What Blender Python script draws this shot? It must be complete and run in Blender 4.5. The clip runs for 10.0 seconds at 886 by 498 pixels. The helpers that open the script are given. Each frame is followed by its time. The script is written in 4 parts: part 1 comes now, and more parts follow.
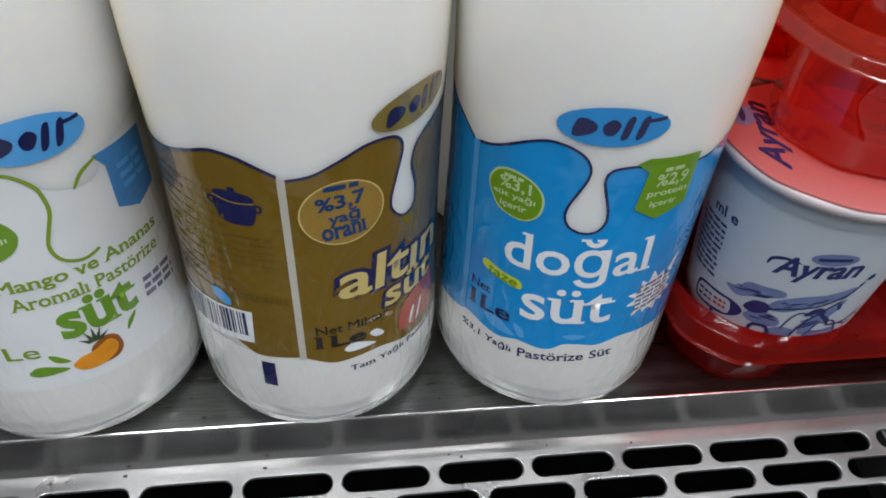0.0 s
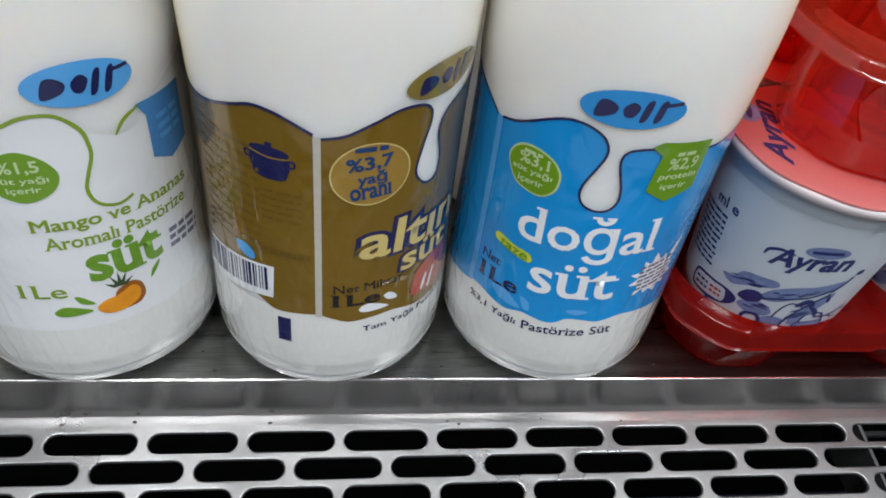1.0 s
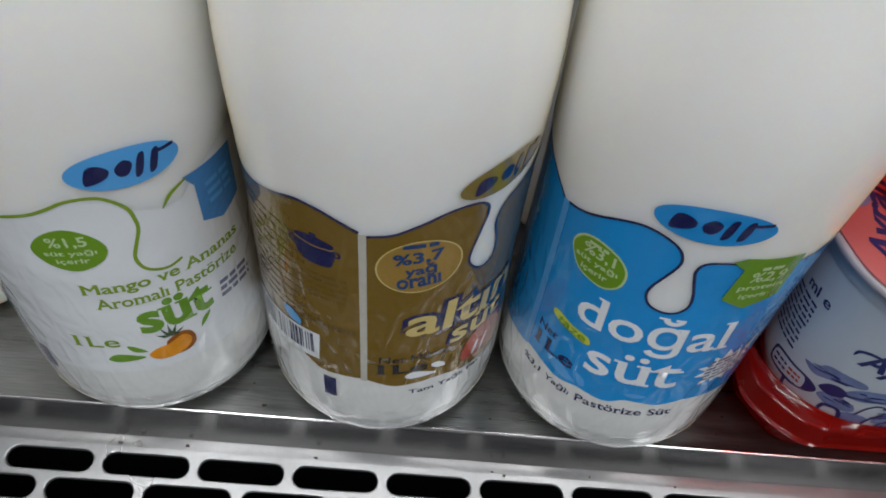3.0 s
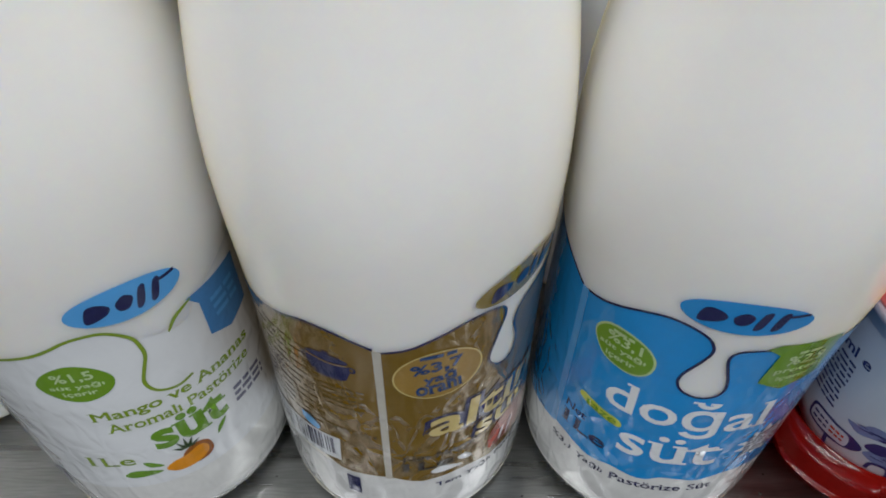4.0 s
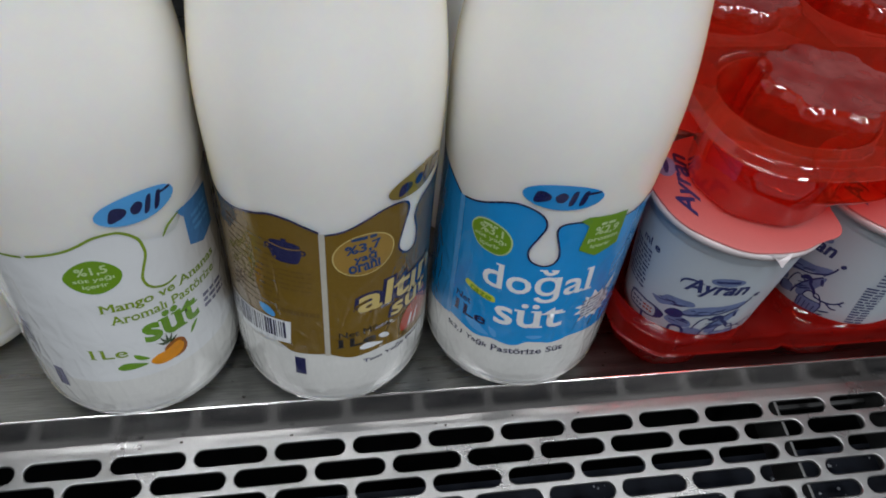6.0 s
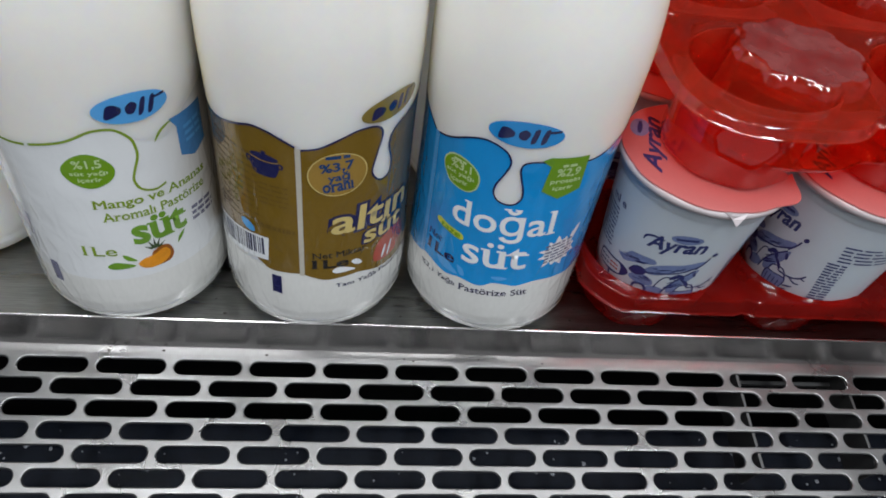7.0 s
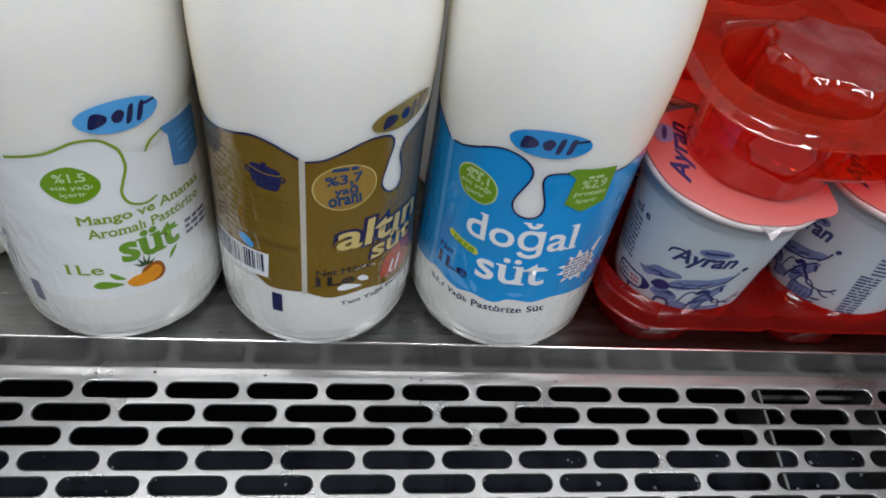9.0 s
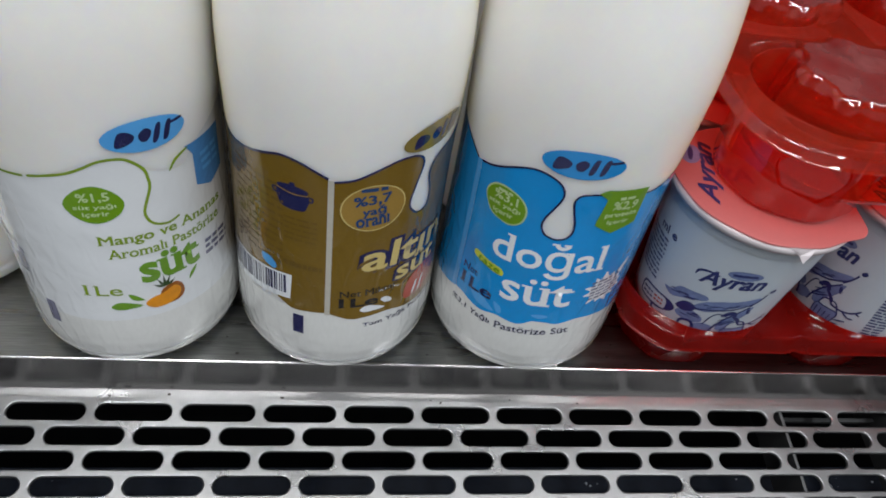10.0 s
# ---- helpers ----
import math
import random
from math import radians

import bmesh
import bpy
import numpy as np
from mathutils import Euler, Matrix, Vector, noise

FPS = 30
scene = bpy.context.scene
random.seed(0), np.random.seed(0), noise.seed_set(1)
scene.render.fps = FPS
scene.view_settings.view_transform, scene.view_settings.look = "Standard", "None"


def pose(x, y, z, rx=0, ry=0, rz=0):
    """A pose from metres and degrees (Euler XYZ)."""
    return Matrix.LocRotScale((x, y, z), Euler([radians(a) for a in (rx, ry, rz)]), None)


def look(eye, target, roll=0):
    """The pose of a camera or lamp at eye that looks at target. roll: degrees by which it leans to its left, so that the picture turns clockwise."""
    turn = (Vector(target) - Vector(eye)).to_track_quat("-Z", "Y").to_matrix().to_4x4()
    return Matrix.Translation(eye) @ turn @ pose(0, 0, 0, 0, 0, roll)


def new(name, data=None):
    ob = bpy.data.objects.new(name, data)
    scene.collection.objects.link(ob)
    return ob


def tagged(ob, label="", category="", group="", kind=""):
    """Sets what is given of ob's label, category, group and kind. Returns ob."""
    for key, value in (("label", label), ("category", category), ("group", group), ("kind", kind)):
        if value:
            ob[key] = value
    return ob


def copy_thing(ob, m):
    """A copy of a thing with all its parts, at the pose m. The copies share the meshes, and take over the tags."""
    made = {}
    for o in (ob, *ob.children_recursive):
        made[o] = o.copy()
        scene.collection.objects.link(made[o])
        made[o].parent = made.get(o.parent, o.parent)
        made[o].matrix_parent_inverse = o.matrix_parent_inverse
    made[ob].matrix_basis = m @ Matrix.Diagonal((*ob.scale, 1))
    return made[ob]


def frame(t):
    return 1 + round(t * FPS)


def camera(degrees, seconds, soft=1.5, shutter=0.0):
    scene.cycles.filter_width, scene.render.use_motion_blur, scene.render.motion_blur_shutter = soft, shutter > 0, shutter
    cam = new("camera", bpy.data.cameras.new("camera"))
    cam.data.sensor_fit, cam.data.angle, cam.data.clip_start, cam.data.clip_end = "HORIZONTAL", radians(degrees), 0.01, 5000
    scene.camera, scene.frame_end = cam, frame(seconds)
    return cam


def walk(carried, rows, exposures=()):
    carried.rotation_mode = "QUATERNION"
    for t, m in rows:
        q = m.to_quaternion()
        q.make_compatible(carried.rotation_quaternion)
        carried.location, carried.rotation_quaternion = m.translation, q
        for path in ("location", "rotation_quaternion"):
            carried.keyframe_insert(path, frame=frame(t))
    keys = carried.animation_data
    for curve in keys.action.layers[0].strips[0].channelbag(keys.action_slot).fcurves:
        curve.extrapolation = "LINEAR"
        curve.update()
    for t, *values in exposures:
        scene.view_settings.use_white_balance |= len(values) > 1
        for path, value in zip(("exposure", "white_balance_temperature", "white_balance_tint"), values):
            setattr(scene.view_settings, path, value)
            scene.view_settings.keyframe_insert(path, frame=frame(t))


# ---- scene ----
cam = camera(65.64, 10.0, soft=1.8)
PATH = [
    (0, (0.0447, -0.1258, 0.2040), (0.0924, 0.1679, -0.0633), 3.89),
    (0.2, (0.0497, -0.1310, 0.1949), (0.0909, 0.1632, -0.0730), 3.63),
    (0.5, (0.0430, -0.1330, 0.1948), (0.0960, 0.1536, -0.0792), 7.11),
    (1, (0.0345, -0.1373, 0.2038), (0.0902, 0.1538, -0.0648), 8.64),
    (1.5, (0.0240, -0.1363, 0.2204), (0.0932, 0.1497, -0.0505), 8.96),
    (1.7, (0.0243, -0.1430, 0.2325), (0.0887, 0.1433, -0.0393), 7.48),
    (2, (0.0300, -0.1282, 0.2344), (0.0821, 0.1425, -0.0554), 6.73),
    (2.2, (0.0308, -0.1243, 0.2439), (0.0581, 0.1372, -0.0575), 3.92),
    (3.3, (0.0429, -0.0913, 0.2227), (0.0536, 0.1699, -0.0800), 7.14),
    (3.5, (0.0408, -0.0898, 0.2243), (0.0496, 0.1700, -0.0797), 6.71),
    (3.7, (0.0449, -0.0844, 0.2300), (0.0426, 0.1856, -0.0651), 2.37),
    (4, (0.0396, -0.0768, 0.2358), (0.0442, 0.1903, -0.0619), 1.06),
    (4.3, (0.0326, -0.0841, 0.2307), (0.0460, 0.1839, -0.0659), 1.41),
    (4.5, (0.0299, -0.0813, 0.2335), (0.0628, 0.1819, -0.0659), 3.79),
    (5, (0.0223, -0.0978, 0.2377), (0.0562, 0.1703, -0.0573), 4.55),
    (5.2, (0.0279, -0.1088, 0.2411), (0.0657, 0.1633, -0.0497), 5.35),
    (5.5, (0.0267, -0.1318, 0.2620), (0.0899, 0.1418, -0.0228), 6.69),
    (5.7, (0.0268, -0.1449, 0.2692), (0.0929, 0.1311, -0.0127), 6.12),
    (6, (0.0298, -0.1517, 0.2648), (0.0935, 0.1209, -0.0209), 6.99),
    (6.2, (0.0347, -0.1604, 0.2605), (0.0915, 0.1108, -0.0279), 7.52),
    (7.3, (0.0514, -0.1855, 0.2597), (0.1003, 0.0901, -0.0261), 10.21),
    (7.5, (0.0489, -0.1855, 0.2590), (0.1005, 0.0904, -0.0260), 10.56),
    (8, (0.0449, -0.1774, 0.2598), (0.0968, 0.0974, -0.0262), 10.33),
    (8.5, (0.0449, -0.1733, 0.2519), (0.1006, 0.1007, -0.0342), 10.66),
    (9, (0.0419, -0.1636, 0.2511), (0.0974, 0.1074, -0.0378), 10.73),
    (9.5, (0.0361, -0.1615, 0.2488), (0.0930, 0.1136, -0.0359), 10.95),
    (10, (0.0301, -0.1582, 0.2480), (0.0895, 0.1188, -0.0344), 11.31),
]
EXPOSURES = [(0, 0.06), (0.5, 0.20), (1, 0.28), (1.5, 0.18), (2, -0.01), (3.5, -0.25), (4, -0.18), (4.5, -0.33), (5, -0.34), (5.5, -0.30), (6, -0.25), (7.5, 0.1), (8.5, 0.1), (10, -0.02)]
walk(cam, [(t, look(eye, target, roll)) for t, eye, target, roll in PATH], EXPOSURES)

# ---- light ----
world = bpy.data.worlds.new("shop_world")
scene.world = world
world.use_nodes = True
world.node_tree.nodes["Background"].inputs[0].default_value = (0.9, 0.95, 1.0, 1)
world.node_tree.nodes["Background"].inputs[1].default_value = 0.35


def area_lamp(name, eye, target, sx, sy, watts, colour=(1, 1, 1)):
    data = bpy.data.lights.new(name, "AREA")
    data.shape, data.size, data.size_y, data.energy, data.color = "RECTANGLE", sx, sy, watts, colour
    ob = new(name, data)
    ob.matrix_world = look(eye, target)
    return ob


area_lamp("canopy_light", (0.1, -0.06, 1.05), (0.1, -0.06, 0.0), 1.3, 0.05, 5.5, (0.96, 0.98, 1.0))
area_lamp("ceiling_light", (-0.6, -1.1, 2.25), (-0.6, -1.1, 0.0), 0.25, 2.2, 62.0, (0.91, 0.955, 1.0))
area_lamp("ceiling_light", (1.2, -1.1, 2.25), (1.2, -1.1, 0.0), 0.25, 2.2, 62.0, (0.91, 0.955, 1.0))


# ---- materials ----
def material(name, colour, rough=0.5, metal=0.0, grain=0.0, scale=40.0, bump=0.0, stretch=(1, 1, 1), wear=0.0, coat=0.0, sub=0.0, wave=0.0, crinkle=0.5):
    """A Principled surface with variation at two scales and a fine relief."""
    m = bpy.data.materials.new(name)
    m.use_nodes = True
    nodes, links = m.node_tree.nodes, m.node_tree.links
    p = nodes["Principled BSDF"]
    p.inputs["Base Color"].default_value = (*colour, 1)
    p.inputs["Roughness"].default_value = rough
    p.inputs["Metallic"].default_value = metal
    p.inputs["Coat Weight"].default_value = coat
    p.inputs["Coat Roughness"].default_value = 0.05
    if sub:
        p.inputs["Subsurface Weight"].default_value = sub
        p.inputs["Subsurface Radius"].default_value = (0.012, 0.010, 0.007)
        p.inputs["Subsurface Scale"].default_value = 1.0
    if grain or bump or wear or wave:
        place = nodes.new("ShaderNodeTexCoord")
        mapping = nodes.new("ShaderNodeMapping")
        mapping.inputs["Scale"].default_value = stretch
        links.new(place.outputs["Object"], mapping.inputs["Vector"])
        fine, broad = nodes.new("ShaderNodeTexNoise"), nodes.new("ShaderNodeTexNoise")
        fine.inputs["Scale"].default_value, fine.inputs["Detail"].default_value = scale * 12, 6
        broad.inputs["Scale"].default_value, broad.inputs["Detail"].default_value = scale, 4
        for n in (fine, broad):
            links.new(mapping.outputs["Vector"], n.inputs["Vector"])
        both = nodes.new("ShaderNodeMix")
        both.data_type = "FLOAT"
        both.inputs[0].default_value = 0.5
        links.new(fine.outputs["Fac"], both.inputs[2])
        links.new(broad.outputs["Fac"], both.inputs[3])
        if grain:
            ramp = nodes.new("ShaderNodeMapRange")
            ramp.inputs["From Min"].default_value, ramp.inputs["From Max"].default_value = 0.25, 0.75
            ramp.inputs["To Min"].default_value, ramp.inputs["To Max"].default_value = 1 - grain, 1 + grain
            links.new(both.outputs[0], ramp.inputs["Value"])
            tint = nodes.new("ShaderNodeVectorMath")
            tint.operation = "SCALE"
            tint.inputs[0].default_value = colour
            links.new(ramp.outputs[0], tint.inputs["Scale"])
            links.new(tint.outputs[0], p.inputs["Base Color"])
        if wear:
            worn = nodes.new("ShaderNodeMapRange")
            worn.inputs["From Min"].default_value, worn.inputs["From Max"].default_value = 0.3, 0.7
            worn.inputs["To Min"].default_value, worn.inputs["To Max"].default_value = max(rough - wear, 0.02), rough + wear
            links.new(broad.outputs["Fac"], worn.inputs["Value"])
            links.new(worn.outputs[0], p.inputs["Roughness"])
        if bump:
            relief = nodes.new("ShaderNodeBump")
            relief.inputs["Strength"].default_value, relief.inputs["Distance"].default_value = bump, 0.0004
            links.new(both.outputs[0], relief.inputs["Height"])
            links.new(relief.outputs[0], p.inputs["Normal"])
        if wave:
            p.inputs["Specular IOR Level"].default_value = 0.4
            swell = nodes.new("ShaderNodeBump")
            swell.inputs["Strength"].default_value, swell.inputs["Distance"].default_value = wave, 0.0012
            crease, ridge, apart, low, hi = (nodes.new("ShaderNode" + kind) for kind in ("TexVoronoi", "MapRange", "SeparateXYZ", "MapRange", "Math"))
            crease.feature = "DISTANCE_TO_EDGE"
            crease.inputs["Scale"].default_value = 1.0
            warp, pull = nodes.new("ShaderNodeMapping"), nodes.new("ShaderNodeVectorMath")
            warp.inputs["Scale"].default_value = (160, 160, 66)
            pull.operation = "MULTIPLY_ADD"
            pull.inputs[1].default_value = (0.9, 0.9, 0.9)
            links.new(place.outputs["Object"], warp.inputs["Vector"])
            drift = nodes.new("ShaderNodeTexNoise")
            drift.inputs["Scale"].default_value = 55
            links.new(place.outputs["Object"], drift.inputs["Vector"])
            links.new(drift.outputs["Color"], pull.inputs[0])
            links.new(warp.outputs[0], pull.inputs[2])
            links.new(pull.outputs[0], crease.inputs["Vector"])
            ridge.interpolation_type = "SMOOTHSTEP"
            ridge.inputs["From Max"].default_value, ridge.inputs["To Min"].default_value, ridge.inputs["To Max"].default_value = 0.22, 1.0, 0.0
            links.new(crease.outputs["Distance"], ridge.inputs["Value"])
            links.new(place.outputs["Object"], apart.inputs[0])
            low.inputs["From Min"].default_value, low.inputs["From Max"].default_value = 0.105, 0.055
            low.inputs["To Min"].default_value, low.inputs["To Max"].default_value = 0.06, crinkle
            links.new(apart.outputs["Z"], low.inputs["Value"])
            hi.operation = "MULTIPLY_ADD"
            links.new(ridge.outputs[0], hi.inputs[0])
            links.new(low.outputs[0], hi.inputs[1])
            links.new(drift.outputs["Fac"], hi.inputs[2])
            links.new(hi.outputs[0], swell.inputs["Height"])
            links.new(swell.outputs[0], p.inputs["Coat Normal"])
            p.inputs["Coat Weight"].default_value, p.inputs["Coat IOR"].default_value, p.inputs["Coat Roughness"].default_value = 1.0, 1.55, 0.13
            gentle = nodes.new("ShaderNodeBump")
            gentle.inputs["Strength"].default_value, gentle.inputs["Distance"].default_value = wave * 0.6, 0.0012
            links.new(drift.outputs["Fac"], gentle.inputs["Height"])
            links.new(gentle.outputs[0], p.inputs["Normal"])
    return m


def film(name, colour, body, share, rough=0.06, mottle=0.06, through_share=0.5, shine=0.040):
    """Thin tinted clear plastic: light passes tinted, some is scattered, the face is glossy."""
    m = bpy.data.materials.new(name)
    m.use_nodes = True
    nodes, links = m.node_tree.nodes, m.node_tree.links
    nodes.remove(nodes["Principled BSDF"])
    out = nodes["Material Output"]
    clear, cloudy, back = nodes.new("ShaderNodeBsdfTransparent"), nodes.new("ShaderNodeBsdfDiffuse"), nodes.new("ShaderNodeBsdfTranslucent")
    clear.inputs[0].default_value = (*colour, 1)
    cloudy.inputs[0].default_value = back.inputs[0].default_value = (*body, 1)
    haze, mix, top = nodes.new("ShaderNodeMixShader"), nodes.new("ShaderNodeMixShader"), nodes.new("ShaderNodeMixShader")
    haze.inputs[0].default_value = through_share
    links.new(cloudy.outputs[0], haze.inputs[1])
    links.new(back.outputs[0], haze.inputs[2])
    patch, vary, where = nodes.new("ShaderNodeTexNoise"), nodes.new("ShaderNodeMapRange"), nodes.new("ShaderNodeTexCoord")
    patch.inputs["Scale"].default_value, patch.inputs["Detail"].default_value = 55, 5
    vary.inputs["From Min"].default_value, vary.inputs["From Max"].default_value = 0.3, 0.7
    vary.inputs["To Min"].default_value, vary.inputs["To Max"].default_value = share - mottle, share + mottle
    links.new(where.outputs["Object"], patch.inputs["Vector"])
    links.new(patch.outputs["Fac"], vary.inputs["Value"])
    links.new(vary.outputs[0], mix.inputs[0])
    links.new(clear.outputs[0], mix.inputs[1])
    links.new(haze.outputs[0], mix.inputs[2])
    gloss, fresnel = nodes.new("ShaderNodeBsdfGlossy"), nodes.new("ShaderNodeLayerWeight")
    gloss.inputs["Roughness"].default_value = rough
    fresnel.inputs[0].default_value = 0.5
    power, level = nodes.new("ShaderNodeMath"), nodes.new("ShaderNodeMath")
    power.operation, level.operation = "POWER", "MULTIPLY_ADD"
    power.inputs[1].default_value, level.inputs[1].default_value, level.inputs[2].default_value = 5.0, shine * 15, shine
    links.new(fresnel.outputs["Facing"], power.inputs[0])
    links.new(power.outputs[0], level.inputs[0])
    noise_tex, relief, place = nodes.new("ShaderNodeTexNoise"), nodes.new("ShaderNodeBump"), nodes.new("ShaderNodeTexCoord")
    noise_tex.inputs["Scale"].default_value = 90
    relief.inputs["Strength"].default_value, relief.inputs["Distance"].default_value = 0.12, 0.0006
    links.new(place.outputs["Object"], noise_tex.inputs["Vector"])
    links.new(noise_tex.outputs["Fac"], relief.inputs["Height"])
    links.new(relief.outputs[0], gloss.inputs["Normal"])
    links.new(relief.outputs[0], fresnel.inputs["Normal"])
    links.new(level.outputs[0], top.inputs[0])
    links.new(mix.outputs[0], top.inputs[1])
    links.new(gloss.outputs[0], top.inputs[2])
    links.new(top.outputs[0], out.inputs[0])
    return m


MILK = material("milk_plastic", (0.80, 0.785, 0.755), 0.06, grain=0.02, scale=14, sub=0.75)
milk_nodes = MILK.node_tree.nodes["Principled BSDF"].inputs
milk_nodes["Sheen Weight"].default_value, milk_nodes["Sheen Roughness"].default_value, milk_nodes["Sheen Tint"].default_value = 0.40, 0.35, (0.92, 0.74, 0.32, 1)
CAP = material("cap_plastic", (0.75, 0.76, 0.78), 0.35)
GOLD = material("gold_film", (0.198, 0.114, 0.008), 0.07, metal=0.15, grain=0.12, scale=60, wave=0.7)
BLUE = material("blue_film", (0.003, 0.262, 0.66), 0.06, grain=0.05, scale=50, wave=0.7)
WHITE = material("white_film", (0.74, 0.755, 0.77), 0.06, grain=0.02, scale=55, wave=0.8, crinkle=0.3)
SILVER = material("seam_film", (0.50, 0.47, 0.40), 0.09, grain=0.1, scale=60, wave=0.7)
NAVY = material("navy_ink", (0.010, 0.012, 0.075), 0.09, grain=0.1, scale=120, wave=0.7)
BLACK = material("black_ink", (0.012, 0.010, 0.010), 0.09, grain=0.1, scale=120, wave=0.7)
BROWN = material("brown_ink", (0.135, 0.078, 0.007), 0.09, grain=0.2, scale=120, wave=0.7)
GREEN = material("green_ink", (0.14, 0.29, 0.008), 0.09, grain=0.08, scale=80, wave=0.7)
OLIVE = material("olive_ink", (0.20, 0.30, 0.02), 0.09, grain=0.1, scale=80, wave=0.7)
LEAF = material("leaf_green_ink", (0.13, 0.28, 0.02), 0.09, grain=0.2, scale=300, wave=0.7)
SKY = material("light_blue_ink", (0.085, 0.36, 0.75), 0.09, grain=0.04, scale=80, wave=0.7)
FLAG = material("flag_blue_ink", (0.055, 0.24, 0.56), 0.09, grain=0.1, scale=80, wave=0.7)
MID = material("logo_blue_ink", (0.012, 0.25, 0.62), 0.09, grain=0.04, scale=80, wave=0.7)
DEEP = material("deep_blue_ink", (0.012, 0.045, 0.14), 0.09, grain=0.08, scale=120, wave=0.7)
SLEEVE = material("clear_sleeve", (0.71, 0.708, 0.685), 0.05, grain=0.06, scale=60, stretch=(1, 1, 0.35), wave=0.55, crinkle=0.35)
BRONZE = material("bronze_ink", (0.23, 0.165, 0.035), 0.09, metal=0.09, grain=0.12, scale=90, wave=0.7)
CREAM = material("cream_ink", (0.62, 0.48, 0.17), 0.09, grain=0.06, scale=90, wave=0.7)
AMBER = material("amber_ink", (0.36, 0.215, 0.040), 0.09, metal=0.15, grain=0.1, scale=90, wave=0.7)
PRINT = material("white_ink", (0.78, 0.80, 0.82), 0.09, grain=0.03, scale=90, wave=0.7)
PALE = material("pale_green_ink", (0.50, 0.62, 0.30), 0.09, grain=0.05, scale=90, wave=0.7)
LIME = material("lime_ink", (0.55, 0.60, 0.05), 0.09, grain=0.06, scale=90, wave=0.7)
ORANGE = material("mango_ink", (0.72, 0.27, 0.01), 0.09, grain=0.25, scale=260, wave=0.7)
RUST = material("pineapple_ink", (0.28, 0.085, 0.01), 0.09, grain=0.4, scale=420, wave=0.7)
CROWN = material("dark_green_ink", (0.035, 0.065, 0.022), 0.09, grain=0.3, scale=300, wave=0.7)
RED = material("red_ink", (0.42, 0.06, 0.035), 0.09, grain=0.25, scale=200, wave=0.7)
GREY = material("grey_ink", (0.16, 0.16, 0.24), 0.09, grain=0.1, scale=120, wave=0.7)
CUP = material("cup_plastic", (0.49, 0.535, 0.585), 0.3, grain=0.02, scale=40, sub=0.15)
LID = material("pink_foil", (0.41, 0.13, 0.125), 0.36, grain=0.05, scale=60, bump=0.06)
RIM = material("cup_rim", (0.47, 0.42, 0.43), 0.42, grain=0.02, scale=60)
INK = material("cup_blue_ink", (0.020, 0.028, 0.125), 0.3, grain=0.1, scale=150)
WASH = material("cup_wash_ink", (0.15, 0.195, 0.36), 0.3, grain=0.35, scale=260)
STEEL = material("brushed_steel", (0.225, 0.225, 0.215), 0.32, metal=1.0, grain=0.42, scale=9, bump=0.18, stretch=(1, 14, 14), wear=0.10)
LIP = material("polished_steel", (0.52, 0.505, 0.495), 0.22, metal=1.0, grain=0.08, scale=20, bump=0.03, stretch=(1, 6, 6), wear=0.05)
GRATE = material("grille_steel", (0.226, 0.223, 0.222), 0.33, metal=0.9, grain=0.08, scale=30, bump=0.08, wear=0.10)
# Duct sheet and liner are near-black: the duct's shade is in their colour.
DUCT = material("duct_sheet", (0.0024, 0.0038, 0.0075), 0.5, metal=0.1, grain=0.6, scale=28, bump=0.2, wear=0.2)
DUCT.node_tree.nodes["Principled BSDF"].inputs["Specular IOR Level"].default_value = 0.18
SHADE_BLACK = material("shade_black_liner", (0.002, 0.002, 0.0025), 0.7, grain=0.2, scale=12)
BRACKET = material("galvanised_steel", (0.09, 0.09, 0.09), 0.42, metal=0.8, grain=0.12, scale=60, wear=0.1)
SHADE_BLACK.node_tree.nodes["Principled BSDF"].inputs["Specular IOR Level"].default_value = 0.15
LINT = material("lint", (0.16, 0.17, 0.19), 0.9, grain=0.4, scale=200)
DIRT = material("dirt", (0.03, 0.025, 0.02), 0.9, grain=0.3, scale=200)
LINER = material("fridge_liner", (0.12, 0.125, 0.13), 0.5, grain=0.06, scale=8, bump=0.05)
ENAMEL = material("white_enamel", (0.74, 0.75, 0.76), 0.4, grain=0.03, scale=10, bump=0.03)
PLASTER = material("shop_wall", (0.30, 0.30, 0.30), 0.8, grain=0.05, scale=5, bump=0.1)
TILE = material("shop_floor", (0.16, 0.155, 0.15), 0.4, grain=0.12, scale=5, bump=0.05, wear=0.1)
# Same plastic as TRAY; layering and shade low in the stack darken its colour.
TRAY_DARK = film("darkened_red_plastic", (0.78, 0.030, 0.022), (0.44, 0.014, 0.009), 0.42, 0.06, 0.08, 0.60, 0.018)
TRAY = film("red_clear_plastic", (0.96, 0.085, 0.030), (0.74, 0.075, 0.028), 0.23, 0.04, 0.06, 0.5, 0.095)
# Greyish body paints in the hazy reflection on the well bases, along with scuffs.
SCUFF_SHEEN = film("scuffed_sheen_red_plastic", (0.85, 0.11, 0.07), (0.46, 0.19, 0.18), 0.32, 0.12, 0.22)


# ---- helpers of shape ----
def part(name, bm, mat, parent=None, label="", smooth=False, lift=None):
    """Links a bmesh as one mesh object under a thing or a part."""
    me = bpy.data.meshes.new(name)
    bmesh.ops.recalc_face_normals(bm, faces=bm.faces) if lift is None else None
    if smooth:
        for f in bm.faces:
            f.smooth = True
    bm.to_mesh(me)
    bm.free()
    me.materials.append(mat)
    ob = new(name, me)
    if parent is not None:
        ob.parent = parent
    return tagged(ob, label) if label else ob


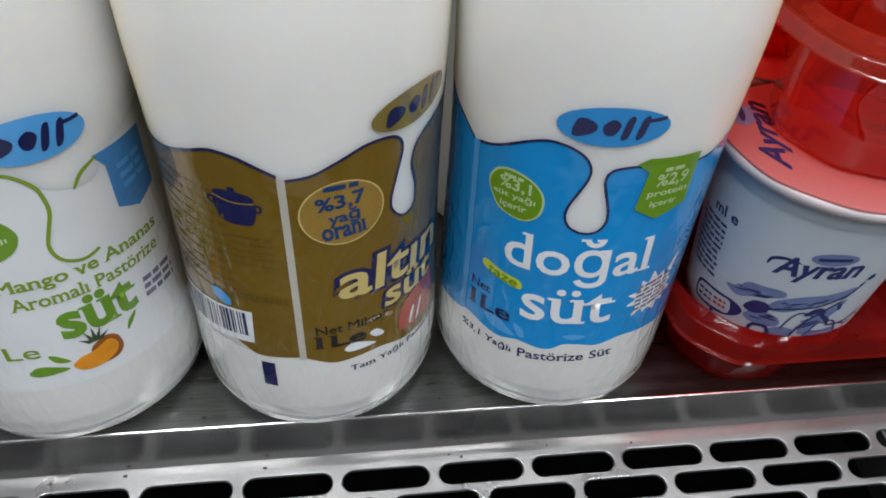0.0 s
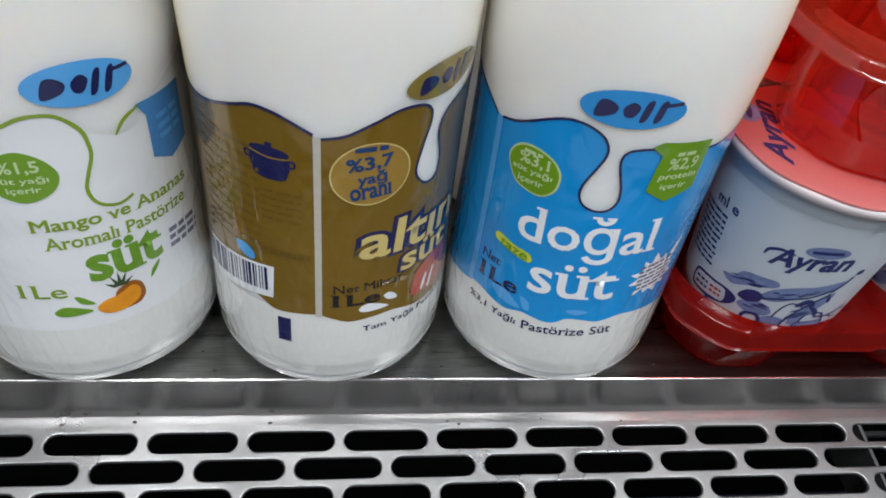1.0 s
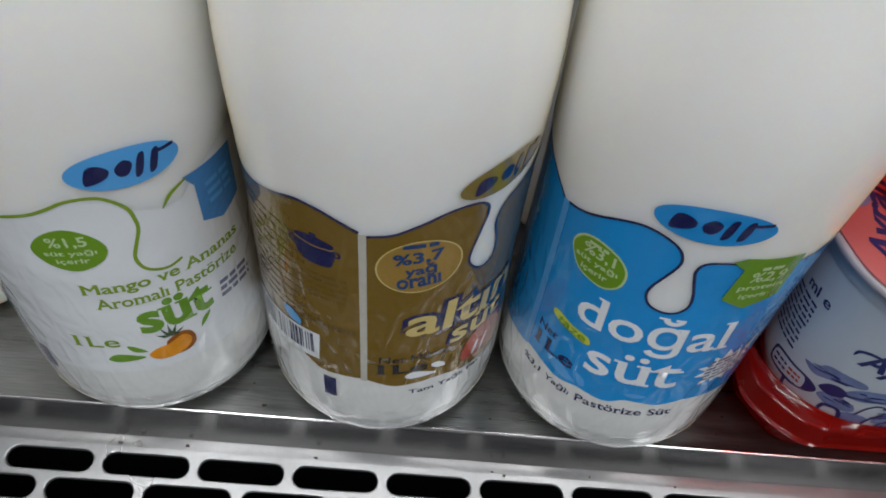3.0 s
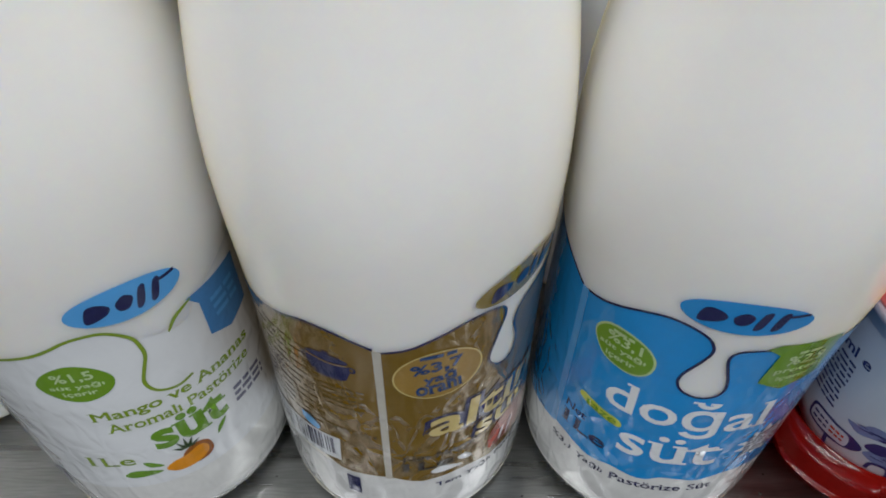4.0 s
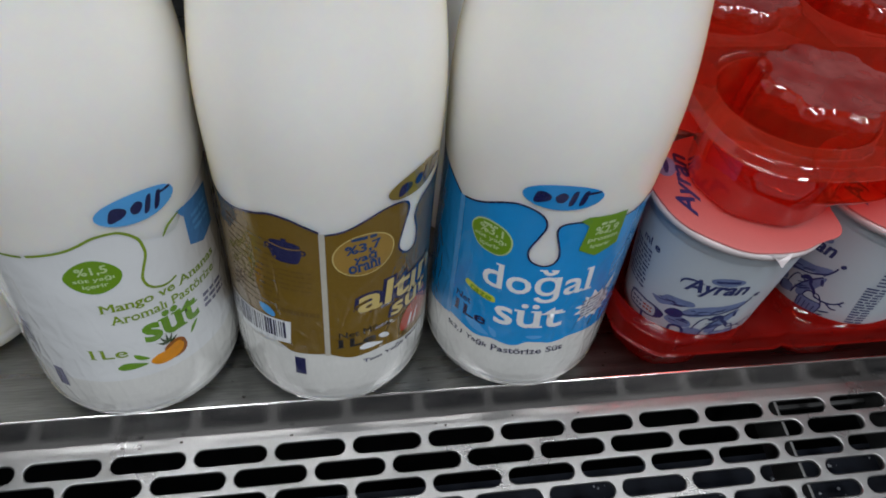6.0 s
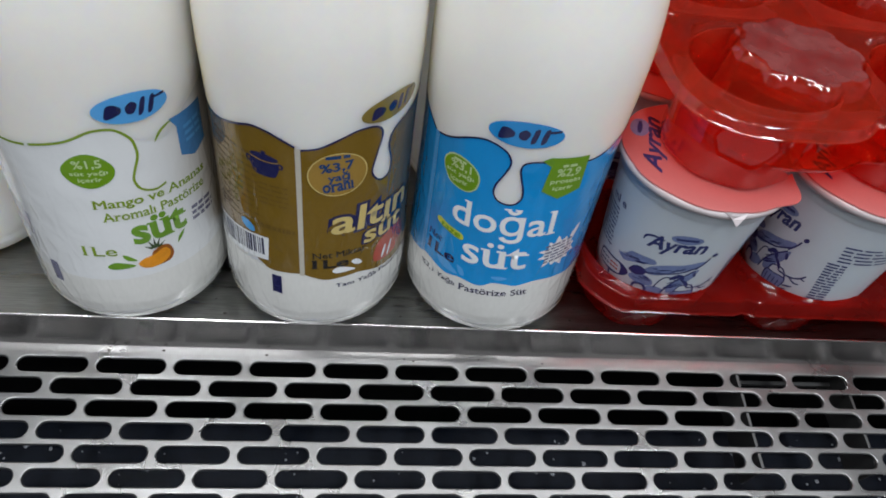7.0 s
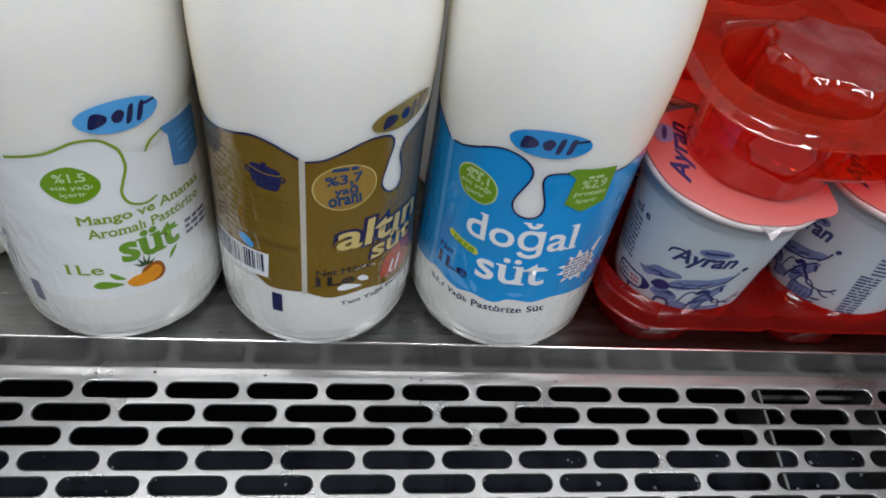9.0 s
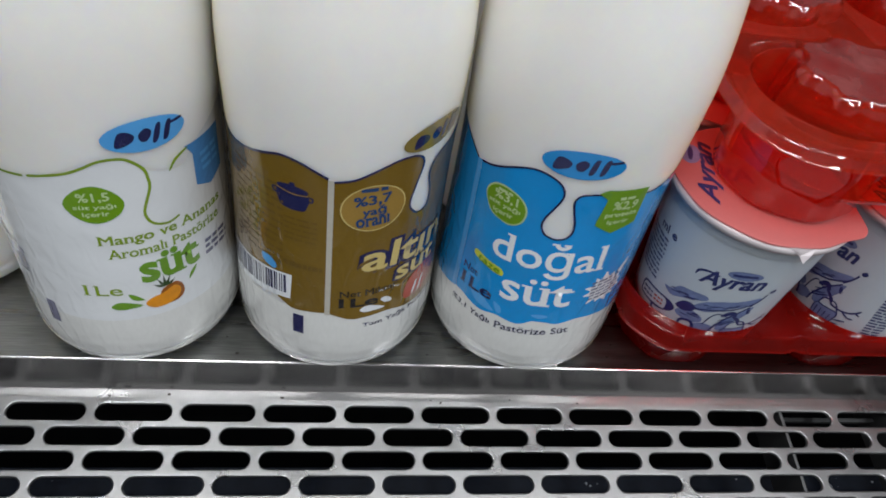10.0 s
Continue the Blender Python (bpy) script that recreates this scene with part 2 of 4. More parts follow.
def thing(name, place, label, category, group="", kind=""):
    ob = new(name)
    ob.empty_display_size = 0.02
    ob.matrix_world = place
    return tagged(ob, label, category, group, kind)


def box(x0, x1, y0, y1, z0, z1, bevel=0.0):
    bm = bmesh.new()
    bmesh.ops.create_cube(bm, size=1)
    bmesh.ops.transform(bm, matrix=Matrix.LocRotScale(((x0 + x1) / 2, (y0 + y1) / 2, (z0 + z1) / 2), None, (x1 - x0, y1 - y0, z1 - z0)), verts=bm.verts)
    if bevel:
        bmesh.ops.bevel(bm, geom=bm.edges[:], offset=bevel, segments=2, affect="EDGES", profile=0.5)
    return bm


def revolve(profile, segments=96, flute=0, depth=0.0):
    """A surface of revolution from (radius, height) pairs; radius 0 closes it. flute: waves round the wall."""
    bm = bmesh.new()
    rings = []
    for r, z in profile:
        if r <= 0:
            rings.append([bm.verts.new((0, 0, z))])
            continue
        ring = []
        for i in range(segments):
            a = 2 * math.pi * i / segments
            q = r * (1 + depth * max(-1, min(1, 2.2 * math.cos(flute * a)))) if flute else r
            ring.append(bm.verts.new((q * math.sin(a), -q * math.cos(a), z)))
        rings.append(ring)
    for lo, hi in zip(rings, rings[1:]):
        for i in range(segments):
            j = (i + 1) % segments
            if len(lo) == 1:
                bm.faces.new((lo[0], hi[j], hi[i]))
            elif len(hi) == 1:
                bm.faces.new((lo[i], lo[j], hi[0]))
            else:
                bm.faces.new((lo[i], lo[j], hi[j], hi[i]))
    return bm


def smooth_line(points, steps=6, closed=False):
    """A Catmull-Rom line through the points."""
    n, out = len(points), []
    for i in range(n if closed else n - 1):
        get = (lambda k: points[k % n]) if closed else (lambda k: points[max(0, min(n - 1, k))])
        p0, p1, p2, p3 = (Vector(get(i + k)) for k in (-1, 0, 1, 2))
        for s in range(steps):
            t = s / steps
            out.append(0.5 * (2 * p1 + (p2 - p0) * t + (2 * p0 - 5 * p1 + 4 * p2 - p3) * t * t + (3 * p1 - p0 - 3 * p2 + p3) * t ** 3))
    if not closed:
        out.append(Vector(points[-1]))
    return out


def flat(points):
    """A flat filled outline, in millimetres."""
    bm = bmesh.new()
    f = bm.faces.new([bm.verts.new((p[0], p[1], 0)) for p in points])
    if f.normal.z < 0 or f.calc_area() == 0:
        f.normal_flip()
    f.normal_update()
    if f.normal.z < 0:
        f.normal_flip()
    bmesh.ops.triangulate(bm, faces=bm.faces[:])
    return bm


def blob(points, steps=6):
    return flat(smooth_line(points, steps, True))


def ellipse(cx, cy, rx, ry, turn=0.0, n=40):
    c, s = math.cos(radians(turn)), math.sin(radians(turn))
    return flat([(cx + rx * math.cos(a) * c - ry * math.sin(a) * s, cy + rx * math.cos(a) * s + ry * math.sin(a) * c) for a in (2 * math.pi * i / n for i in range(n))])


def rect(x0, y0, x1, y1):
    return flat([(x0, y0), (x1, y0), (x1, y1), (x0, y1)])


def stroke(points, width, steps=6, taper=False, closed=False):
    """A ribbon along a smooth line."""
    line = smooth_line(points, steps, closed)
    if closed:
        line.append(line[0].copy())
    bm, rows = bmesh.new(), []
    for i, p in enumerate(line):
        d = (line[min(i + 1, len(line) - 1)] - line[max(i - 1, 0)]).normalized()
        w = width / 2 * (0.25 + 0.75 * math.sin(math.pi * (i + 0.5) / len(line)) if taper else 1)
        rows.append((bm.verts.new((p.x - d.y * w, p.y + d.x * w, 0)), bm.verts.new((p.x + d.y * w, p.y - d.x * w, 0))))
    for (a, b), (c, d) in zip(rows, rows[1:]):
        bm.faces.new((a, b, d, c))
    return bm


def join(*parts_2d):
    bm = bmesh.new()
    for p in parts_2d:
        me = bpy.data.meshes.new("piece")
        p.to_mesh(me)
        p.free()
        bm.from_mesh(me)
        bpy.data.meshes.remove(me)
    return bm


def letter_mesh(text, bold, slant):
    data = bpy.data.curves.new("letters", "FONT")
    data.body, data.size, data.resolution_u = text, 1.0, 3
    data.offset, data.shear = bold, slant
    ob = bpy.data.objects.new("letters", data)
    me = bpy.data.meshes.new_from_object(ob)
    bpy.data.objects.remove(ob)
    bm = bmesh.new()
    bm.from_mesh(me)
    bpy.data.meshes.remove(me)
    bpy.data.curves.remove(data)
    return bm


def embolden(bm, grow):
    """Widens flat glyphs by a strip along every outer edge."""
    bmesh.ops.remove_doubles(bm, verts=bm.verts, dist=1e-5)
    border = [e for e in bm.edges if len(e.link_faces) == 1]
    out = {}
    for e in border:
        a, b = e.verts
        n = Vector((b.co.y - a.co.y, a.co.x - b.co.x, 0)).normalized()
        m = e.link_faces[0].calc_center_median() - (a.co + b.co) / 2
        n = -n if n.dot(m) > 0 else n
        for v in (a, b):
            out.setdefault(v, []).append(n)
    moved = {}
    for v, ns in out.items():
        d = sum(ns, Vector())
        d = d.normalized() if d.length > 1e-6 else ns[0]
        moved[v] = bm.verts.new(v.co + d * grow * min(1.5, 1 / max(0.3, d.dot(ns[0]))))
    for e in border:
        a, b = e.verts
        bm.faces.new((a, b, moved[b], moved[a]))
    bm.normal_update()
    for f in bm.faces:
        if f.normal.z < 0:
            f.normal_flip()


def add_slabs(bm, reach=0.055, thick=0.045):
    """Adds slab serifs to the flat stem ends of glyphs: both sides at a foot, the left side at a head."""
    bmesh.ops.remove_doubles(bm, verts=bm.verts, dist=1e-5)
    ends = []
    for e in bm.edges:
        if len(e.link_faces) != 1:
            continue
        a, b = sorted((v.co.copy() for v in e.verts), key=lambda p: p.x)
        if abs(a.y - b.y) < 0.004 and 0.05 < b.x - a.x < 0.17:
            ends.append((a, b, e.link_faces[0].calc_center_median().y > a.y))
    for a, b, foot in ends:
        up = thick if foot else -thick
        for x0, x1 in ((a.x - reach, a.x), (b.x, b.x + reach)) if foot else ((a.x - reach, a.x),):
            f = bm.faces.new([bm.verts.new((x, y, 0)) for x, y in ((x0, a.y), (x1, a.y), (x1, a.y + up), (x0, a.y + up))])
            f.normal_update()
            if f.normal.z < 0:
                f.normal_flip()


def lettering(text, x, y, width, height, turn=0.0, bold=0.0, slant=0.0, slabs=False):
    """Flat letters whose lower left corner is at x, y; width and height are those of the whole word."""
    plain = letter_mesh(text, 0.0, slant)
    xs, ys = [v.co.x for v in plain.verts], [v.co.y for v in plain.verts]
    plain.free()
    sx, sy, lx, ly = width / (max(xs) - min(xs)), height / (max(ys) - min(ys)), min(xs), min(ys)
    bm = letter_mesh(text, bold if bold > 0.04 else 0.0, slant)
    if 0 < bold <= 0.04:
        embolden(bm, bold)
    if slabs:
        add_slabs(bm)
    c, s = math.cos(radians(turn)), math.sin(radians(turn))
    for v in bm.verts:
        a, b = (v.co.x - lx) * sx, (v.co.y - ly) * sy
        v.co = (x + a * c - b * s, y + a * s + b * c, 0)
    return bm


def bars(x, y, width, height, rows, turn=0.0, seed=1, words=4, fill=0.55):
    """Rows of small plain bars for print too small to read."""
    rng = random.Random(seed)
    c, s, out = math.cos(radians(turn)), math.sin(radians(turn)), []
    for i in range(rows):
        b0, h, a = height * (1 - (i + 1) / rows), height / rows * fill, 0.0
        while a < width * 0.97:
            w = min(width / words * rng.uniform(0.5, 1.3), width - a)
            out.append(flat([(x + p * c - q * s, y + p * s + q * c) for p, q in ((a, b0), (a + w, b0), (a + w, b0 + h), (a, b0 + h))]))
            a += w + width / words * 0.18
    return join(*out)


def wrap(bm, radius, ref, lift, step=2.2, rise=6.0):
    """Bends a flat print (millimetres: along the girth, up) round a body of the given radius at each height."""
    for axis, gap in ((0, step), (1, rise)):
        lo, hi = min(v.co[axis] for v in bm.verts), max(v.co[axis] for v in bm.verts)
        k = math.ceil(lo / gap)
        while k * gap < hi:
            co, no = [0, 0, 0], [0, 0, 0]
            co[axis], no[axis] = k * gap, 1
            bmesh.ops.bisect_plane(bm, geom=bm.verts[:] + bm.edges[:] + bm.faces[:], plane_co=co, plane_no=no, dist=1e-5)
            k += 1
    for v in bm.verts:
        a, z = v.co.x / 1000 / ref, v.co.y / 1000
        r = radius(z) + lift
        v.co = (r * math.sin(a), -r * math.cos(a), z)
    bm.normal_update()
    for f in bm.faces:
        m = f.calc_center_median()
        if f.normal.x * m.x + f.normal.y * m.y < 0:
            f.normal_flip()
        f.smooth = True
    return bm


# ---- the shop round the fridge ----
def slab(name, label, mat, *size):
    return tagged(part(name, box(*size), mat), label, name.split("_")[0], kind="structure")


slab("floor", "pale grey worn shop floor tiles", TILE, -3.2, 3.2, -3.2, 1.2, -0.65, -0.6)
slab("ceiling", "plain pale shop ceiling", PLASTER, -3.2, 3.2, -3.2, 1.2, 2.4, 2.45)
slab("wall_south", "plain pale plaster shop wall", PLASTER, -3.2, 3.2, -3.3, -3.2, -0.6, 2.4)
slab("wall_north", "plain pale plaster shop wall", PLASTER, -3.2, 3.2, 1.2, 1.3, -0.6, 2.4)
slab("wall_west", "plain pale plaster shop wall", PLASTER, -3.3, -3.2, -3.3, 1.3, -0.6, 2.4)
slab("wall_east", "plain pale plaster shop wall", PLASTER, 3.2, 3.3, -3.3, 1.3, -0.6, 2.4)

# ---- the fridge: shelf, lip, sloping return air grille ----
X0, X1 = -0.62, 0.82
EDGE, DROP, SLOPE, PITCH, ROW = 0.0130, -0.0185, radians(9.6), 0.034, 0.0101
fridge = thing("display_fridge", pose(0, 0, 0), "open steel refrigerated display with slotted air grille", "fridge")


def sheet_along_x(profile, x0, x1, thick):
    """A bent sheet: a (y, z) line with thickness, drawn out along x."""
    bm, rows = bmesh.new(), []
    n = len(profile)
    for i, (y, z) in enumerate(profile):
        ya, za = profile[max(i - 1, 0)]
        yb, zb = profile[min(i + 1, n - 1)]
        d = Vector((yb - ya, zb - za)).normalized()
        rows.append(((y, z), (y + d.y * thick, z - d.x * thick)))
    ends = []
    for x in (x0, x1):
        ends.append(([bm.verts.new((x, *a)) for a, _ in rows], [bm.verts.new((x, *b)) for _, b in rows]))
    (a0, b0), (a1, b1) = ends
    for i in range(n - 1):
        bm.faces.new((a0[i], a0[i + 1], a1[i + 1], a1[i]))
        bm.faces.new((b0[i], b1[i], b1[i + 1], b0[i + 1]))
        bm.faces.new((a0[i], b0[i], b0[i + 1], a0[i + 1]))
        bm.faces.new((a1[i], a1[i + 1], b1[i + 1], b1[i]))
    bm.faces.new((a0[0], a1[0], b1[0], b0[0]))
    bm.faces.new((a0[-1], b0[-1], b1[-1], a1[-1]))
    return bm


bend = [(EDGE + 0.0009 * (1 - math.sin(a)), -0.0009 * (1 - math.cos(a))) for a in (radians(15 * i) for i in range(7))]
cove = [(EDGE - 0.0001 - 0.0146 * (0.062 * t + 0.118 * t * t), -0.0025 - 0.0146 * t) for t in (i / 24 for i in range(25))]
part("shelf", sheet_along_x([(0.52, 0.0), (0.2, 0.0), (EDGE + 0.0009, 0.0)], X0, X1, -0.0012), STEEL, fridge, "brushed steel shelf with fine scratches")
part("front_lip", sheet_along_x(bend + cove, X0, X1, -0.0012), LIP, fridge, "polished folded steel front lip")

tilt_m = Matrix.Translation((0, 0, DROP)) @ Matrix.Rotation(SLOPE, 4, "X")
grille = bmesh.new()
HALF, TALL, SEG = 0.0152, 0.0037, 7


def stadium(cx, cy, grow):
    r, out = TALL + grow, []
    for side in (1, -1):
        for i in range(SEG + 1):
            a = side * math.pi / 2 - math.pi * i / SEG * 1.0
            out.append((cx + side * (HALF - TALL) + r * math.cos(a) * 1.0, cy + r * math.sin(a)))
    return out


def slot_cell(bm, cx, cy):
    """One cell of the perforated sheet: its plate, the rounded edge of the slot, and the slot's wall."""
    w, h = PITCH / 2, ROW / 2
    rings = [[bm.verts.new((x, y, z)) for x, y in stadium(cx, cy, g)] for g, z in ((0.0006, 0.0), (0.00025, -0.00016), (0.0, -0.0005), (0.0, -0.0014))]
    n = len(rings[0])
    for up, lo in zip(rings, rings[1:]):
        for i in range(n):
            f = bm.faces.new((up[i], lo[i], lo[(i + 1) % n], up[(i + 1) % n]))
            f.smooth = True
    corner = [bm.verts.new((cx + sx * w, cy + sy * h, 0)) for sx, sy in ((1, 1), (1, -1), (-1, -1), (-1, 1))]
    top = rings[0]
    m = SEG // 2
    # right cap, bottom, left cap, top
    bm.faces.new((corner[0], top[m + 1], *[top[i] for i in range(m, -1, -1)]))
    bm.faces.new((corner[0], corner[1], top[m + 1]))
    bm.faces.new((corner[1], *[top[i] for i in range(SEG, m, -1)]))
    k = SEG + 1
    bm.faces.new((corner[1], corner[2], top[k], top[SEG]))
    bm.faces.new((corner[2], top[k + m + 1], *[top[k + i] for i in range(m, -1, -1)]))
    bm.faces.new((corner[2], corner[3], top[k + m + 1]))
    bm.faces.new((corner[3], *[top[k + i] for i in range(SEG, m, -1)]))
    bm.faces.new((corner[3], corner[0], top[0], top[2 * k - 1]))


for row in range(0, 13):
    for k in range(-10, 17):
        slot_cell(grille, (k + (0.5 if row % 2 == 0 else 0.0)) * PITCH - 0.0005, -row * ROW)
gx0, gx1 = -10 * PITCH, 16.5 * PITCH
FALL_Y, FALL_Z = (ROW / 2, 0.0062, 0.0074, 0.0090, 0.0112, 0.0126), (0.0, 0.0, -0.0001, -0.0003, -0.0006, -0.0009)
strips = [(a, b, c, d) for a, b, c, d in zip(FALL_Y, FALL_Y[1:], FALL_Z, FALL_Z[1:])] + [(-12.5 * ROW - 0.012, -12.5 * ROW, 0, 0)]
for y0, y1, z0, z1 in strips:
    grille.faces.new([grille.verts.new(p) for p in ((gx0, y0, z0), (gx1, y0, z0), (gx1, y1, z1), (gx0, y1, z1))]).smooth = True
bmesh.ops.transform(grille, matrix=tilt_m, verts=grille.verts)
part("air_grille", grille, GRATE, fridge, "sloping perforated steel air grille with long slots")

# These sheets carry the deep shade below the slots in their colour.
part("duct_floor", box(X0, X1, -0.16, 0.001, -0.075, -0.070), DUCT, fridge, "dirty sheet below the grille, near-black for the shade in the duct")
part("duct_liner", box(X0, X1, 0.05, 0.06, -0.30, -0.002), SHADE_BLACK, fridge)
part("duct_liner", box(X0, X1, -0.16, 0.06, -0.31, -0.30), SHADE_BLACK, fridge)
part("duct_liner", box(X0, X1, -0.165, -0.16, -0.30, -0.045), SHADE_BLACK, fridge)
for x in (0.2445, 0.3040):
    bracket = box(x - 0.0007, x + 0.0007, -0.045, 0.012, -0.024, -0.0016)
    bmesh.ops.transform(bracket, matrix=tilt_m, verts=bracket.verts)
    part("bracket", bracket, BRACKET, fridge, "thin galvanised bracket under the grille")
cross_bar = box(0.2452, 0.3033, 0.0035, 0.0055, -0.0150, -0.0125)
bmesh.ops.transform(cross_bar, matrix=tilt_m, verts=cross_bar.verts)
part("cross_bar", cross_bar, BRACKET, fridge, "thin galvanised bar between the brackets")
part("side_panel", box(X0 - 0.03, X0, -0.14, 0.56, -0.3, 1.1), LINER, fridge)
part("side_panel", box(X1, X1 + 0.03, -0.14, 0.56, -0.3, 1.1), LINER, fridge)
part("back_panel", box(X0, X1, 0.52, 0.56, -0.3, 1.1), LINER, fridge)
# Added out of view; its front edge sets how much light reaches the back row.
part("unseen_shelf", box(X0, X1, 0.150, 0.52, 0.440, 0.458, 0.002), ENAMEL, fridge, "plain unseen shelf added above the bottles to shape their light")
part("canopy", box(X0, X1, -0.14, 0.56, 1.1, 1.14), LINER, fridge)
part("base_panel", box(X0, X1, -0.20, -0.165, -0.6, -0.05), LINER, fridge)
rng = random.Random(12)
dust = bmesh.new()
for _ in range(420):
    x, y, size = rng.uniform(-0.35, 0.5), rng.uniform(-0.14, -0.005), rng.uniform(0.0003, 0.0011) * rng.choice((0.5, 0.7, 1, 1.5))
    corners = [(x + size * rng.uniform(0.6, 1.4) * math.cos(a), y + size * rng.uniform(0.6, 1.4) * math.sin(a)) for a in (radians(72 * i + rng.uniform(-20, 20)) for i in range(5))]
    low_ring, tip = [dust.verts.new((*c, -0.0699)) for c in corners], dust.verts.new((x, y, -0.0699 + size * 0.5))
    for i in range(5):
        dust.faces.new((low_ring[i], low_ring[(i + 1) % 5], tip))
tagged(part("dust", dust, LINT), "pale dust flecks scattered on the dark duct sheet", "dust", kind="stuff")
rng = random.Random(4)
for x, y, s in ((-0.0625, 0.0105, 0.0007), (-0.0385, 0.0112, 0.0008), (0.0085, 0.0103, 0.0008), (0.0780, 0.0090, 0.0007), (0.0735, 0.0100, 0.0005), (0.1420, 0.0095, 0.0005), (0.1100, 0.0108, 0.0004)):
    bm = bmesh.new()
    bmesh.ops.create_icosphere(bm, subdivisions=1, radius=s)
    for v in bm.verts:
        v.co = Vector((v.co.x * rng.uniform(0.7, 1.5), v.co.y * rng.uniform(0.5, 1.1), v.co.z * 0.35))
    bmesh.ops.transform(bm, matrix=tilt_m @ Matrix.Translation((x, y - 0.0032, 0.0001 + float(np.interp(y - 0.0032, FALL_Y, FALL_Z)))), verts=bm.verts)
    tagged(part("crumb", bm, DIRT), "dark crumb of dirt on the steel grille", "dirt", "crumbs on the grille")

for x, y, s in ((-0.0105, 0.0175, 0.0008), (0.0705, 0.0190, 0.0005), (-0.0160, 0.0260, 0.0004), (0.1540, 0.0200, 0.0006), (0.1620, 0.0160, 0.0005), (0.1575, 0.0270, 0.0004)):
    bm = bmesh.new()
    bmesh.ops.create_icosphere(bm, subdivisions=1, radius=s)
    for v in bm.verts:
        v.co = Vector((x + v.co.x * rng.uniform(0.7, 1.6), y + v.co.y * rng.uniform(0.5, 1.1), 0.0002 + v.co.z * 0.3))
    tagged(part("crumb", bm, DIRT), "dark crumb of dirt on the steel shelf", "dirt", "crumbs on the shelf")

# ---- milk bottles ----
NODES_Z = (0.0, 0.001, 0.004, 0.0088, 0.0110, 0.0132, 0.016, 0.030, 0.045, 0.060, 0.080, 0.100, 0.115, 0.130, 0.145, 0.160, 0.180, 0.200, 0.220, 0.235, 0.246, 0.256)
NODES_R = (0.0335, 0.0366, 0.0398, 0.0413, 0.0410, 0.0416, 0.0418, 0.0415, 0.0410, 0.0407, 0.0405, 0.0405, 0.0410, 0.0415, 0.0413, 0.0398, 0.0366, 0.0332, 0.0290, 0.0240, 0.0190, 0.0175)
FINE_Z = np.linspace(0, 0.256, 257)
raw = np.interp(FINE_Z, NODES_Z, NODES_R)
soft_r = np.convolve(np.pad(raw, 8, mode="edge"), np.ones(17) / 17, "valid")
soft_r = np.where(FINE_Z < 0.020, np.interp(FINE_Z, (0.010, 0.020), (0, 1)) * soft_r + np.interp(FINE_Z, (0.010, 0.020), (1, 0)) * raw, soft_r)
GIRTH = 0.0408


def bottle_radius(z):
    return float(np.interp(z, FINE_Z, soft_r))


def bottle(x, y, label, spin=0.0):
    ob = thing("milk_bottle", pose(x, y, 0, 0, 0, spin), label, "bottle", "milk bottles on the shelf")
    heights = [0.0, 0.0005, 0.001, 0.002, 0.003, 0.004, 0.006, 0.008, 0.009, 0.010, 0.011, 0.012, 0.013, 0.014, 0.016] + [0.018 + 0.004 * i for i in range(60)]
    shape = [(0.0, 0.003), (0.022, 0.002)] + [(bottle_radius(z), z) for z in heights if z < 0.2555] + [(0.0172, 0.2562)]
    part("body", revolve(shape), MILK, ob, "white milk in a clear glossy bottle", smooth=True)
    cap = [(0.0195, 0.2560), (0.0200, 0.2566), (0.0200, 0.2700), (0.0190, 0.2715), (0.0, 0.2718)]
    part("cap", revolve(cap, 48, 48, 0.004), CAP, ob, smooth=True)
    return ob


def printed(name, flat_bm, mat, parent, lift, label=""):
    return part(name, wrap(flat_bm, bottle_radius, GIRTH, lift), mat, parent, label, lift=lift)


L1, L2, L3, L4 = 0.00015, 0.00030, 0.00042, 0.00054


def logo(parent, cx, cy, rx, ry, turn, mat, ink, lift=L3):
    """A brand mark drawn as a plain oval with dark slanted shapes on it."""
    mark = printed("logo", ellipse(cx, cy, rx, ry, turn), mat, parent, lift, "oval brand mark with plain dark shapes")
    c, s = math.cos(radians(turn)), math.sin(radians(turn))
    put = lambda a, b: (cx + a * rx * c - b * ry * s, cy + a * rx * s + b * ry * c)
    lines = [blob([put(-0.64, 0.30), put(-0.46, 0.40), put(-0.28, 0.10), put(-0.36, -0.30), put(-0.70, -0.50)], 5), blob([put(-0.18, 0.10), put(-0.02, 0.42), put(0.12, 0.16), put(0.02, -0.34), put(-0.14, -0.32)], 5)]
    lines += [blob([put(x + 0.01, 0.44), put(x + 0.13, 0.50), put(x + 0.05, -0.44), put(x - 0.08, -0.54)], 4) for x in (0.22, 0.48)]
    lines.append(stroke([put(0.52, 0.36), put(0.70, 0.36), put(0.90, 0.44)], 1.0, 4))
    part("stroke_mark", wrap(join(*lines), bottle_radius, GIRTH, lift + 0.00012), ink, mark, "dark shapes", lift=1)


# the gold bottle
gold = bottle(0.0292, 0.0496, "one-litre milk bottle with a gold printed label")
left_top = [(-66, 116), (-56, 109.5), (-46, 105.5), (-35.7, 106.2), (-26.3, 109.2), (-19.5, 111.6), (-13.4, 111.0), (-8.3, 108.8), (-3.6, 106.2)]
